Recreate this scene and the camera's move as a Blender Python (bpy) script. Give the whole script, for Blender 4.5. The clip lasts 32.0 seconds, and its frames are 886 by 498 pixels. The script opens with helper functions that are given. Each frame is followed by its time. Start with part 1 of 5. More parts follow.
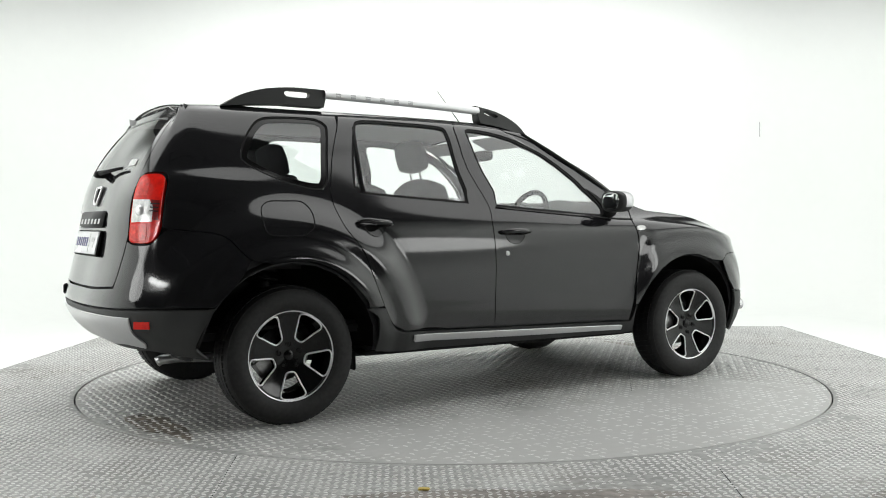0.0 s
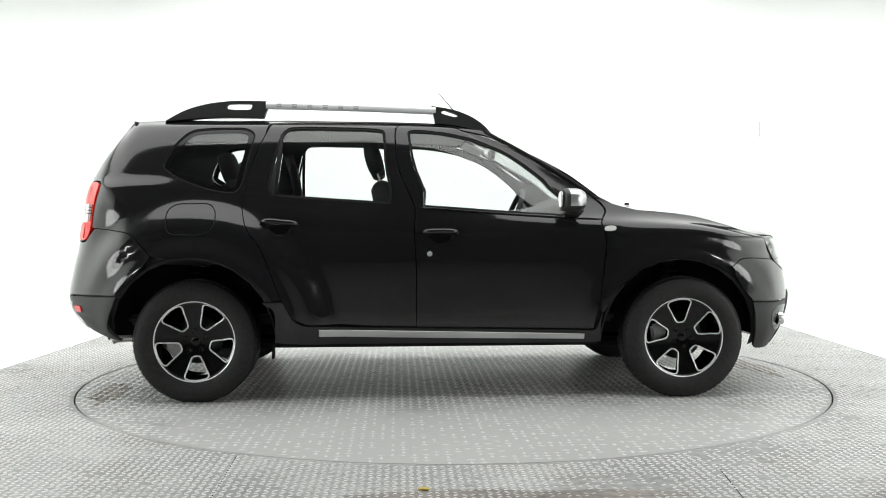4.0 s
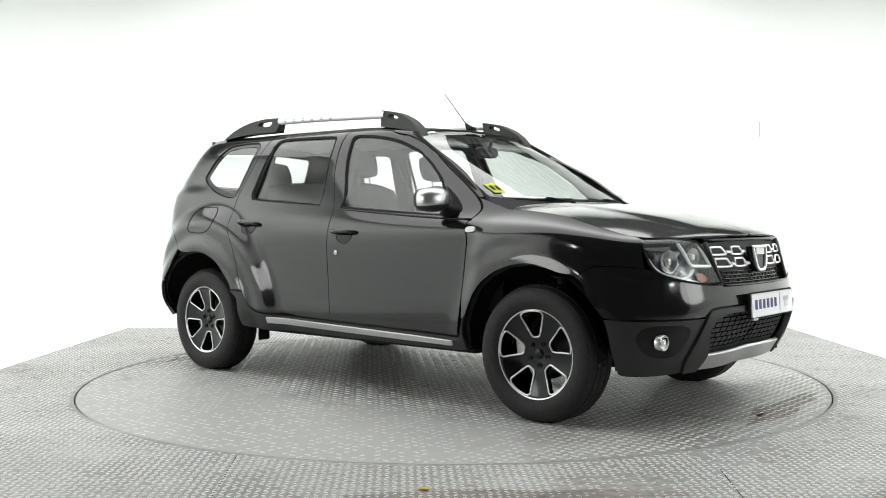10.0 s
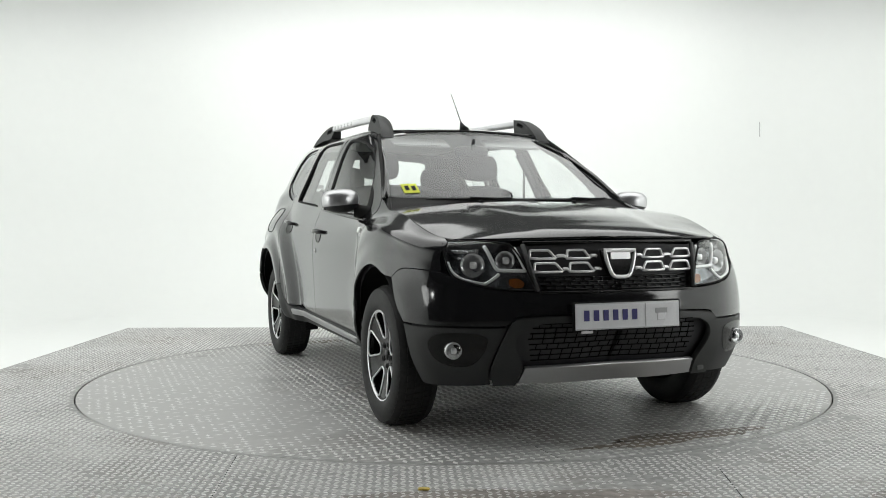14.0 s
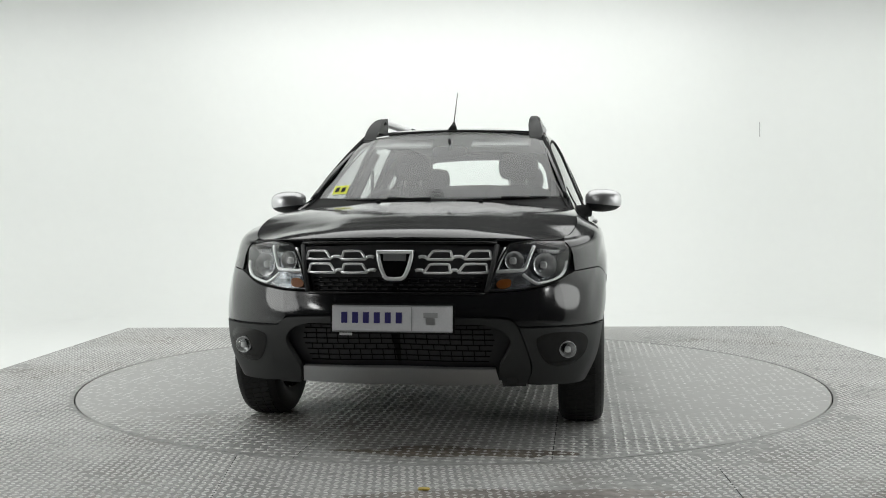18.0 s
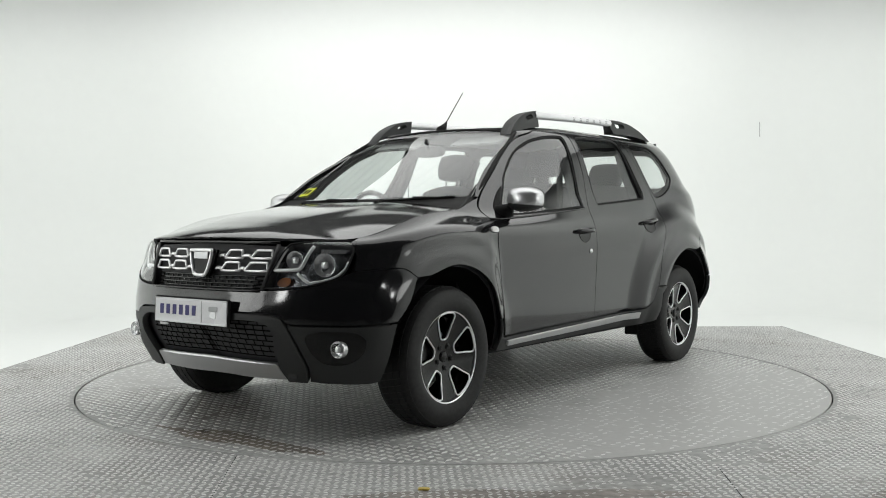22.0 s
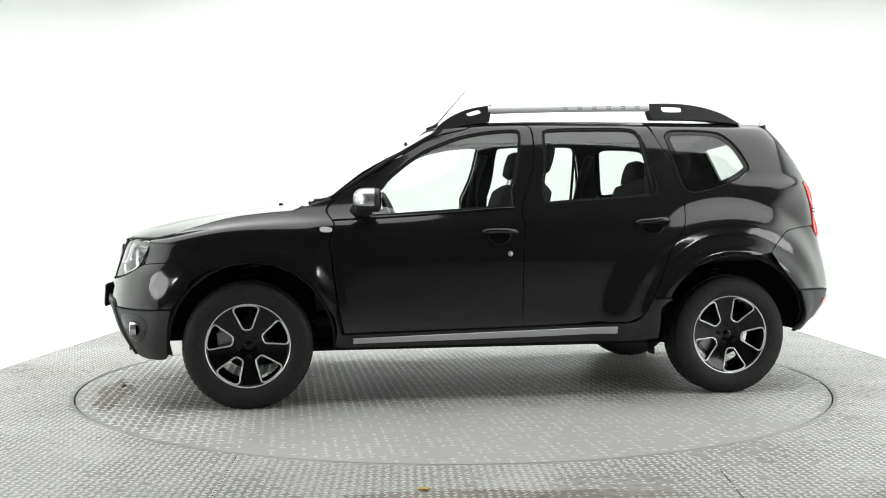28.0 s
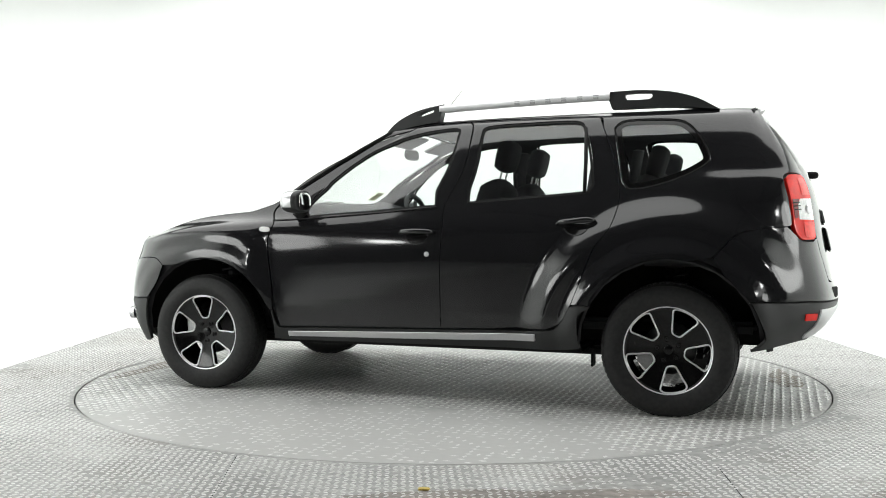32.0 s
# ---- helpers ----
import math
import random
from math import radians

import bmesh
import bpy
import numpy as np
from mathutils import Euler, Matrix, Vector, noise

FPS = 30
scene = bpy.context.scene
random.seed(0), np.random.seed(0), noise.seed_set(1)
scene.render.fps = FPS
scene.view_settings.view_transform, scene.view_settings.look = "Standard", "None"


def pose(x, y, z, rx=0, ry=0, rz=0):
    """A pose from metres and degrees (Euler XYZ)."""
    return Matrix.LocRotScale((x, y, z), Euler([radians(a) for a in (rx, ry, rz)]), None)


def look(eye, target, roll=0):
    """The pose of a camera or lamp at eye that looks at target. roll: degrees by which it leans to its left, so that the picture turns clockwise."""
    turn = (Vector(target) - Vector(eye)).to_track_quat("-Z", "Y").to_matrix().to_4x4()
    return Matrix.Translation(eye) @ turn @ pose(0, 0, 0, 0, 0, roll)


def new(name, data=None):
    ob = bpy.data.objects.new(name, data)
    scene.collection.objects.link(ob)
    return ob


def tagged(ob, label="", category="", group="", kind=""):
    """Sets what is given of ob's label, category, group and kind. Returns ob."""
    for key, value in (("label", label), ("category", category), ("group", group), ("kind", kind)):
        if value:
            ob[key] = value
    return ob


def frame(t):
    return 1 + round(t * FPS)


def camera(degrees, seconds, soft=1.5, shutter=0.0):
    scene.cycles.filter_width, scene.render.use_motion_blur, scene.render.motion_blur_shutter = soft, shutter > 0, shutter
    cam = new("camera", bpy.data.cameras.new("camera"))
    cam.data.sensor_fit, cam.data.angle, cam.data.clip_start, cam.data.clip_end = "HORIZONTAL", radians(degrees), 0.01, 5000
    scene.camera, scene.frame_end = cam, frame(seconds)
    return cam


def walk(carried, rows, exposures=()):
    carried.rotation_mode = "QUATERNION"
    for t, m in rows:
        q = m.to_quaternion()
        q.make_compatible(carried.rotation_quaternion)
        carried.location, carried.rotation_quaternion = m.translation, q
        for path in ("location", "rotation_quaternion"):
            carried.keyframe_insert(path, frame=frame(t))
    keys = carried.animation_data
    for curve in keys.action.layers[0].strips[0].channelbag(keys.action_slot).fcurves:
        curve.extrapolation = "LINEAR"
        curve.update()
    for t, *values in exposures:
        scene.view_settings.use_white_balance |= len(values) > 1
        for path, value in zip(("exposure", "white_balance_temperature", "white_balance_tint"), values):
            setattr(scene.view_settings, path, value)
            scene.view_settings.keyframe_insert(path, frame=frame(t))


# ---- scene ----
# ---- camera: fixed on a stand, looking at the turntable ----
cam = camera(49.757, 32.0, soft=1.0)
EYE = Vector((0.0, -6.0451, 0.9691))
AIM = EYE + Vector((-0.009137, 0.999581, -0.027482))
walk(cam, [(0, look(EYE, AIM, -0.206)), (32, look(EYE, AIM, -0.206))],
     exposures=[(0, -0.2), (3, 0.06), (6, 0.16), (9, 0.06), (13, -0.3), (17, -0.52), (20, -0.53), (23, -0.45), (25, -0.24), (28, 0.04), (32, 0.12)])

# ---- light: softboxes in a white studio, and added fill for its walls ----
world = bpy.data.worlds.new("studio_world")
scene.world = world
world.use_nodes = True
world.node_tree.nodes["Background"].inputs[0].default_value = (0.9, 0.95, 0.93, 1)
world.node_tree.nodes["Background"].inputs[1].default_value = 0.02


def softbox(name, eye, target, w, h, watts, colour=(0.985, 1, 0.98)):
    data = bpy.data.lights.new(name, "AREA")
    data.shape, data.size, data.size_y, data.energy, data.color = "RECTANGLE", w, h, watts, colour
    ob = new(name, data)
    ob.matrix_world = look(eye, target)
    return ob


softbox("overhead_softbox", (0, 0.3, 4.3), (0, 0.3, 0), 11.4, 5.4, 490)
# unseen fill lamps, added to brighten the white walls
softbox("wall_fill_left", (-4.3, -0.9, 3.2), (-6.3, -0.9, 3.1), 6.6, 1.1, 165)
softbox("wall_fill_right", (4.3, -0.9, 3.2), (6.3, -0.9, 3.1), 6.6, 1.1, 145)
softbox("wall_fill_back", (0, 4.2, 4.35), (0, 6.9, 2.3), 8.0, 1.0, 235)
for side_x in (-1, 1):  # a bright lamp in a diffuser on either side of the stand, and a wide softbox by the end of the white wall
    softbox("key_lamp", (side_x * 4.2, -4.95, 1.85), (0, 0, 0.7), 0.45, 0.26, 7).data.shape = "ELLIPSE"
    softbox("key_diffuser", (side_x * 4.45, -4.85, 1.85), (0, 0, 0.7), 0.9, 0.5, 2).data.shape = "ELLIPSE"
    softbox("side_softbox", (side_x * 5.3, -3.7, 1.6), (0, 0, 0.7), 2.0, 1.3, 40).data.shape = "ELLIPSE"


# ---- materials ----
def material(name, colour, rough=0.5, metal=0.0, spec=0.5, coat=0.0, transmission=0.0, ior=1.45, emit=0.0):
    m = bpy.data.materials.new(name)
    m.use_nodes = True
    b = m.node_tree.nodes["Principled BSDF"]
    b.inputs["Base Color"].default_value = (*colour, 1)
    b.inputs["Roughness"].default_value, b.inputs["Metallic"].default_value = rough, metal
    b.inputs["Specular IOR Level"].default_value = spec
    b.inputs["Coat Weight"].default_value, b.inputs["Coat Roughness"].default_value = coat, 0.08
    b.inputs["Transmission Weight"].default_value, b.inputs["IOR"].default_value = transmission, ior
    if emit:
        b.inputs["Emission Color"].default_value, b.inputs["Emission Strength"].default_value = (*colour, 1), emit
    return m


def node(m, kind, **values):
    n = m.node_tree.nodes.new(kind)
    for k, v in values.items():
        n.inputs[k.replace("_", " ")].default_value = v
    return n


def grain(m, scale=60, amount=0.2, bump=0.0, detail=6, rough_amount=0.1, big=1.2, big_amount=0.12, distance=0.002):
    """Two scales of variation in colour and roughness, and a fine relief."""
    t, b = m.node_tree, m.node_tree.nodes["Principled BSDF"]
    co = t.nodes.new("ShaderNodeTexCoord")
    fine = node(m, "ShaderNodeTexNoise", Scale=scale, Detail=detail)
    wide = node(m, "ShaderNodeTexNoise", Scale=big, Detail=4)
    t.links.new(co.outputs["Object"], fine.inputs["Vector"])
    t.links.new(co.outputs["Object"], wide.inputs["Vector"])
    base = b.inputs["Base Color"].default_value[:3]

    def vary(src, amt, col):
        r = t.nodes.new("ShaderNodeMapRange")
        r.inputs["From Min"].default_value, r.inputs["From Max"].default_value = 0.3, 0.7
        r.inputs["To Min"].default_value, r.inputs["To Max"].default_value = 1 - amt, 1 + amt
        t.links.new(src, r.inputs["Value"])
        mul = t.nodes.new("ShaderNodeVectorMath")
        mul.operation = "SCALE"
        if isinstance(col, tuple):
            mul.inputs[0].default_value = col
        else:
            t.links.new(col, mul.inputs[0])
        t.links.new(r.outputs[0], mul.inputs["Scale"])
        return mul.outputs[0]

    c = vary(wide.outputs["Fac"], big_amount, vary(fine.outputs["Fac"], amount, tuple(base)))
    t.links.new(c, b.inputs["Base Color"])
    if rough_amount:
        r0 = b.inputs["Roughness"].default_value
        r = t.nodes.new("ShaderNodeMapRange")
        r.inputs["To Min"].default_value, r.inputs["To Max"].default_value = max(0.02, r0 - rough_amount), r0 + rough_amount
        t.links.new(wide.outputs["Fac"], r.inputs["Value"])
        t.links.new(r.outputs[0], b.inputs["Roughness"])
    if bump:
        n = t.nodes.new("ShaderNodeBump")
        n.inputs["Strength"].default_value, n.inputs["Distance"].default_value = bump, distance
        t.links.new(fine.outputs["Fac"], n.inputs["Height"])
        t.links.new(n.outputs[0], b.inputs["Normal"])
    return m


WHITE = grain(material("white_studio_paint", (0.815, 0.832, 0.815), 0.7), 8, 0.006, 0.0, big=0.35, big_amount=0.015)
SHUTTER = grain(material("dark_grey_shutter_paint", (0.04, 0.04, 0.04), 0.5), 20, 0.1)
GREY_WALL = grain(material("grey_studio_wall", (0.10, 0.10, 0.10), 0.8), 8, 0.05)
DARK_WALL = grain(material("dark_studio_wall", (0.05, 0.05, 0.05), 0.8), 8, 0.05)
CEILING = grain(material("dark_ribbed_roof_sheet", (0.06, 0.06, 0.06), 0.6), 8, 0.05)
STEEL = grain(material("worn_grey_steel_plate", (0.32, 0.32, 0.311), 0.5, 0.0, 0.3), 30, 0.25, 0.15, rough_amount=0.14, big=1.6, big_amount=0.28)
STUD = grain(material("polished_steel_studs", (0.60, 0.60, 0.586), 0.36, 0.25), 60, 0.25, rough_amount=0.1)
FAINT_RUST = grain(material("faint_rust_stain", (0.20, 0.180, 0.165), 0.45), 30, 0.35, 0.15, big=4, big_amount=0.35)
PAINT = grain(material("black_car_paint", (0.010, 0.010, 0.011), 0.14, 0.0, 0.12, 0.9), 4, 0.05, rough_amount=0.03)
PLASTIC = grain(material("dark_grey_textured_plastic", (0.021, 0.022, 0.022), 0.5), 400, 0.15, 0.25, distance=0.0006)
RUBBER = grain(material("black_tyre_rubber", (0.020, 0.020, 0.020), 0.6, 0.0, 0.3), 60, 0.2, 0.1)

SILVER = grain(material("satin_silver_plastic", (0.55, 0.55, 0.56), 0.32, 0.85), 200, 0.04, rough_amount=0.04)
CHROME = material("bright_chrome", (0.92, 0.92, 0.93), 0.2, 0.5)
GLOSS_BLACK = grain(material("gloss_black_plastic", (0.005, 0.005, 0.005), 0.10, 0.0, 0.35), 4, 0.05, rough_amount=0.03)
TRIM = grain(material("dark_cabin_plastic", (0.028, 0.028, 0.03), 0.65), 300, 0.15, 0.2, distance=0.0005)
FABRIC = grain(material("charcoal_seat_fabric", (0.03, 0.03, 0.033), 0.9), 500, 0.3, 0.3, distance=0.0006)
LINER = grain(material("grey_headlining_fabric", (0.45, 0.45, 0.445), 0.95), 300, 0.1, 0.1, distance=0.0005)
MATT_BLACK = grain(material("matt_black_rubber", (0.010, 0.010, 0.010), 0.7, 0.0, 0.2), 120, 0.15)


def pane(name, tint, gloss=1.0, ior=1.5, rough=0.0):
    """Thin glass: lets light through by its tint and mirrors by its angle."""
    m = bpy.data.materials.new(name)
    m.use_nodes = True
    t = m.node_tree
    t.nodes.remove(t.nodes["Principled BSDF"])
    tr, gl, mx = t.nodes.new("ShaderNodeBsdfTransparent"), t.nodes.new("ShaderNodeBsdfGlossy"), t.nodes.new("ShaderNodeMixShader")
    tr.inputs["Color"].default_value = (*tint, 1)
    gl.inputs["Color"].default_value, gl.inputs["Roughness"].default_value = (gloss, gloss, gloss, 1), rough
    lw = node(m, "ShaderNodeLayerWeight", Blend=0.5)
    pw, ad = t.nodes.new("ShaderNodeMath"), t.nodes.new("ShaderNodeMath")
    pw.operation, ad.operation = "POWER", "MULTIPLY_ADD"
    f0 = 2 * ((ior - 1) / (ior + 1)) ** 2
    pw.inputs[1].default_value = 4.0
    ad.inputs[1].default_value, ad.inputs[2].default_value = 1 - f0, f0
    t.links.new(lw.outputs["Facing"], pw.inputs[0])
    t.links.new(pw.outputs[0], ad.inputs[0])
    t.links.new(ad.outputs[0], mx.inputs[0])
    t.links.new(tr.outputs[0], mx.inputs[1])
    t.links.new(gl.outputs[0], mx.inputs[2])
    t.links.new(mx.outputs[0], t.nodes["Material Output"].inputs["Surface"])
    return m


GLASS = pane("tinted_car_glass", (0.90, 0.93, 0.92), 1.0, 1.47)
SCREEN_GLASS = pane("windscreen_glass", (0.90, 0.93, 0.92), 1.0, 1.38)
CLEAR = pane("clear_lamp_cover", (0.95, 0.96, 0.96), 1.0, 1.32, 0.06)
RED = grain(material("red_lamp_plastic", (0.75, 0.014, 0.008), 0.12, 0.0, 0.35, 0.2), 40, 0.15, rough_amount=0.02)


def stained(m, colour, scale=0.9, lo=0.56, hi=0.70, amount=0.75):
    """Brown stains with ragged edges over a material's own colour."""
    t, b = m.node_tree, m.node_tree.nodes["Principled BSDF"]
    co = t.nodes.new("ShaderNodeTexCoord")
    n = node(m, "ShaderNodeTexNoise", Scale=scale, Detail=9, Roughness=0.65)
    r = t.nodes.new("ShaderNodeMapRange")
    r.inputs["From Min"].default_value, r.inputs["From Max"].default_value, r.inputs["To Max"].default_value = lo, hi, amount
    mix = t.nodes.new("ShaderNodeMix")
    mix.data_type = "RGBA"
    old = b.inputs["Base Color"].links[0].from_socket
    t.links.new(co.outputs["Object"], n.inputs["Vector"])
    t.links.new(n.outputs["Fac"], r.inputs["Value"])
    t.links.new(r.outputs[0], mix.inputs["Factor"])
    t.links.new(old, mix.inputs["A"])
    mix.inputs["B"].default_value = (*colour, 1)
    t.links.new(mix.outputs["Result"], b.inputs["Base Color"])
    return m


def worn(m, colour):
    """The plate walked bright on either side of where the car stands, with ragged edges."""
    t, b = m.node_tree, m.node_tree.nodes["Principled BSDF"]

    def calc(op, a, c, clamp=False):
        n = t.nodes.new("ShaderNodeMath")
        n.operation, n.use_clamp = op, clamp
        for k, v in enumerate((a, c)):
            if isinstance(v, (int, float)):
                n.inputs[k].default_value = v
            else:
                t.links.new(v, n.inputs[k])
        return n.outputs[0]
    co, sep = t.nodes.new("ShaderNodeTexCoord"), t.nodes.new("ShaderNodeSeparateXYZ")
    t.links.new(co.outputs["Object"], sep.inputs[0])
    ragged = node(m, "ShaderNodeTexNoise", Scale=2.2, Detail=8, Roughness=0.6)
    t.links.new(co.outputs["Object"], ragged.inputs["Vector"])
    off = calc("MULTIPLY", calc("SUBTRACT", ragged.outputs["Fac"], 0.5), 1.6)
    across = calc("MULTIPLY", calc("ADD", calc("SUBTRACT", calc("ABSOLUTE", sep.outputs["Y"], 0.0), 0.80), off), 2.6, True)
    along = calc("MULTIPLY", calc("ADD", calc("SUBTRACT", 1.75, calc("ABSOLUTE", sep.outputs["X"], 0.0)), off), 2.6, True)
    mix = t.nodes.new("ShaderNodeMix")
    mix.data_type = "RGBA"
    t.links.new(calc("MULTIPLY", calc("MULTIPLY", across, along), 0.8), mix.inputs["Factor"])
    t.links.new(b.inputs["Base Color"].links[0].from_socket, mix.inputs["A"])
    mix.inputs["B"].default_value = (*colour, 1)
    t.links.new(mix.outputs["Result"], b.inputs["Base Color"])
    return m


WORN_STEEL = grain(material("walked_steel_plate", (0.31, 0.31, 0.301), 0.46, 0.0, 0.35), 30, 0.25, 0.15, rough_amount=0.14, big=1.6, big_amount=0.28)
worn(stained(WORN_STEEL, (0.15, 0.125, 0.105), 0.9, 0.52, 0.70, 0.75), (0.43, 0.43, 0.42))
stained(STEEL, (0.15, 0.125, 0.105), 0.9, 0.52, 0.70, 0.75)


# ---- building helpers ----
def mesh_of(name, bm, mat, smooth=False):
    me = bpy.data.meshes.new(name)
    bm.to_mesh(me)
    bm.free()
    for m in (mat if isinstance(mat, (list, tuple)) else [mat]):
        me.materials.append(m)
    if smooth:
        me.polygons.foreach_set("use_smooth", [True] * len(me.polygons))
    return me


def part(name, bm, mat, parent, label="", smooth=False):
    ob = new(name, mesh_of(name, bm, mat, smooth))
    ob.parent = parent
    if label:
        ob["label"] = label
    return ob


def box(x0, x1, y0, y1, z0, z1, bevel=0.0, seg=2):
    bm = bmesh.new()
    bmesh.ops.create_cube(bm, size=1, matrix=Matrix.Translation(((x0 + x1) / 2, (y0 + y1) / 2, (z0 + z1) / 2)) @ Matrix.Diagonal((x1 - x0, y1 - y0, z1 - z0, 1)))
    if bevel:
        bmesh.ops.bevel(bm, geom=bm.edges[:], offset=bevel, segments=seg, affect="EDGES")
    return bm


def lathe(profile, n=48, axis="y"):
    """Turns (radius, height) points round an axis; closed where the radius is 0."""
    bm = bmesh.new()
    rings = []
    for r, h in profile:
        ring = []
        for i in range(n if r > 1e-6 else 1):
            a = 2 * math.pi * i / n
            c, s = r * math.cos(a), r * math.sin(a)
            ring.append(bm.verts.new((c, h, s) if axis == "y" else (c, s, h) if axis == "z" else (h, c, s)))
        rings.append(ring)
    for a, b in zip(rings, rings[1:]):
        if len(a) == 1 and len(b) == 1:
            continue
        for i in range(n):
            j = (i + 1) % n
            q = [a[0]] if len(a) == 1 else [a[i], a[j]]
            q += [b[0]] if len(b) == 1 else [b[j], b[i]]
            bm.faces.new(q)
    bmesh.ops.recalc_face_normals(bm, faces=bm.faces[:])
    return bm


# ---- the studio ----
def ring_outline(hw, back, front, r, n=10):
    """Plan of the white wall: from one open end round the back to the other."""
    pts = [(-hw, front)]
    for k in range(n + 1):
        a = math.pi + (-math.pi / 2) * k / n
        pts.append((-hw + r + r * math.cos(a), back - r + r * math.sin(a)))
    for k in range(n + 1):
        a = math.pi / 2 - (math.pi / 2) * k / n
        pts.append((hw - r + r * math.cos(a), back - r + r * math.sin(a)))
    pts.append((hw, front))
    return pts


def cyclorama():
    bm = bmesh.new()
    prof = [(-1.6 + 1.6 * math.sin(a), 1.6 - 1.6 * math.cos(a)) for a in [math.pi / 2 * k / 10 for k in range(11)]] + [(0, 3.0), (0, 4.6), (0.12, 4.6), (0.12, 0.0)]
    out = ring_outline(6.0, 6.6, -4.4, 2.4)
    rows = []
    for i, (x, y) in enumerate(out):
        p0, p1 = Vector(out[max(0, i - 1)]), Vector(out[min(len(out) - 1, i + 1)])
        t = (p1 - p0).normalized()
        n = Vector((-t.y, t.x))
        rows.append([bm.verts.new((x + n.x * o, y + n.y * o, z - 0.1)) for o, z in prof])
    for a, b in zip(rows, rows[1:]):
        for k in range(len(prof) - 1):
            bm.faces.new((a[k], b[k], b[k + 1], a[k + 1]))
    bmesh.ops.recalc_face_normals(bm, faces=bm.faces[:])
    ob = new("wall_cyclorama", mesh_of("wall_cyclorama", bm, WHITE, True))
    return tagged(ob, "seamless white curved studio wall meeting the floor", "wall", kind="structure")


SCUFF = grain(material("pale_grey_scuff", (0.42, 0.42, 0.42), 0.8), 8, 0.05)
wall = cyclorama()
part("wall_scratch", box(4.036, 4.043, 6.545, 6.556, 2.08, 2.27), SCUFF, wall, "short dark upright scratch")
tagged(new("floor", mesh_of("floor", box(-7, 7, -9.5, 7.5, -0.2, -0.1), WHITE)), "plain white painted studio floor", "floor", kind="structure")


def ribbed_ceiling(pitch=0.26):
    """A slab of roof sheeting with ribs along its underside and beams across them, all one mesh."""
    out = [box(-7, 7, -9.5, 7.5, 4.6, 4.7)]
    n = int(17 / pitch)
    out += [box(-7, 7, -9.45 + k * pitch, -9.45 + k * pitch + 0.13, 4.53, 4.597, 0.01, 1) for k in range(n)]
    out += [box(x - 0.07, x + 0.07, -9.5, -3.4, 4.36, 4.526, 0.01, 1) for x in (-4.9, -2.3, 0.4, 2.9, 5.4)]
    me = bpy.data.meshes.new("ceiling")
    whole_bm = bmesh.new()
    scratch = bpy.data.meshes.new("scratch")
    for b in out:
        b.to_mesh(scratch)
        b.free()
        whole_bm.from_mesh(scratch)
    bpy.data.meshes.remove(scratch)
    whole_bm.to_mesh(me)
    whole_bm.free()
    me.materials.append(CEILING)
    return tagged(new("ceiling", me), "dark ribbed sheet-metal studio ceiling with beams", "ceiling", kind="structure")


ribbed_ceiling()
tagged(new("wall_south", mesh_of("wall_south", box(-7, 7, -9.6, -9.5, -0.2, 4.7), GREY_WALL)), "grey wall of the studio behind the stand", "wall", kind="structure")


def roller_shutter(x0, x1, y, z0, z1, pitch=0.11):
    """Bowed level slats over one another, between two guide rails."""
    bm = bmesh.new()
    n = int((z1 - z0) / pitch)
    rows = []
    for k in range(n):
        for f, d in ((0.0, 0.0), (0.12, 0.018), (0.5, 0.03), (0.88, 0.018), (0.97, 0.0)):
            z = z0 + (k + f) * pitch
            rows.append((bm.verts.new((x0, y + d, z)), bm.verts.new((x1, y + d, z))))
    for a, b in zip(rows, rows[1:]):
        bm.faces.new((a[0], a[1], b[1], b[0]))
    bmesh.ops.recalc_face_normals(bm, faces=bm.faces[:])
    ob = new("roller_shutter", mesh_of("roller_shutter", bm, SHUTTER))
    for x in (x0 - 0.06, x1):
        part("guide_rail", box(x, x + 0.06, y - 0.005, y + 0.07, -0.1, z1 + 0.1, 0.006), SHUTTER, ob)
    part("shutter_case", box(x0 - 0.1, x1 + 0.1, y - 0.005, y + 0.3, z1, z1 + 0.32, 0.02), SHUTTER, ob)
    return tagged(ob, "closed dark grey steel roller shutter in the studio wall", "shutter")


roller_shutter(-4.6, 4.6, -9.49, -0.1, 2.95)
tagged(new("wall_west", mesh_of("wall_west", box(-7.1, -7, -9.6, 7.5, -0.2, 4.7), DARK_WALL)), "dark outer wall of the studio", "wall", kind="structure")
tagged(new("wall_east", mesh_of("wall_east", box(7, 7.1, -9.6, 7.5, -0.2, 4.7), DARK_WALL)), "dark outer wall of the studio", "wall", kind="structure")
R_DISC = 2.2344


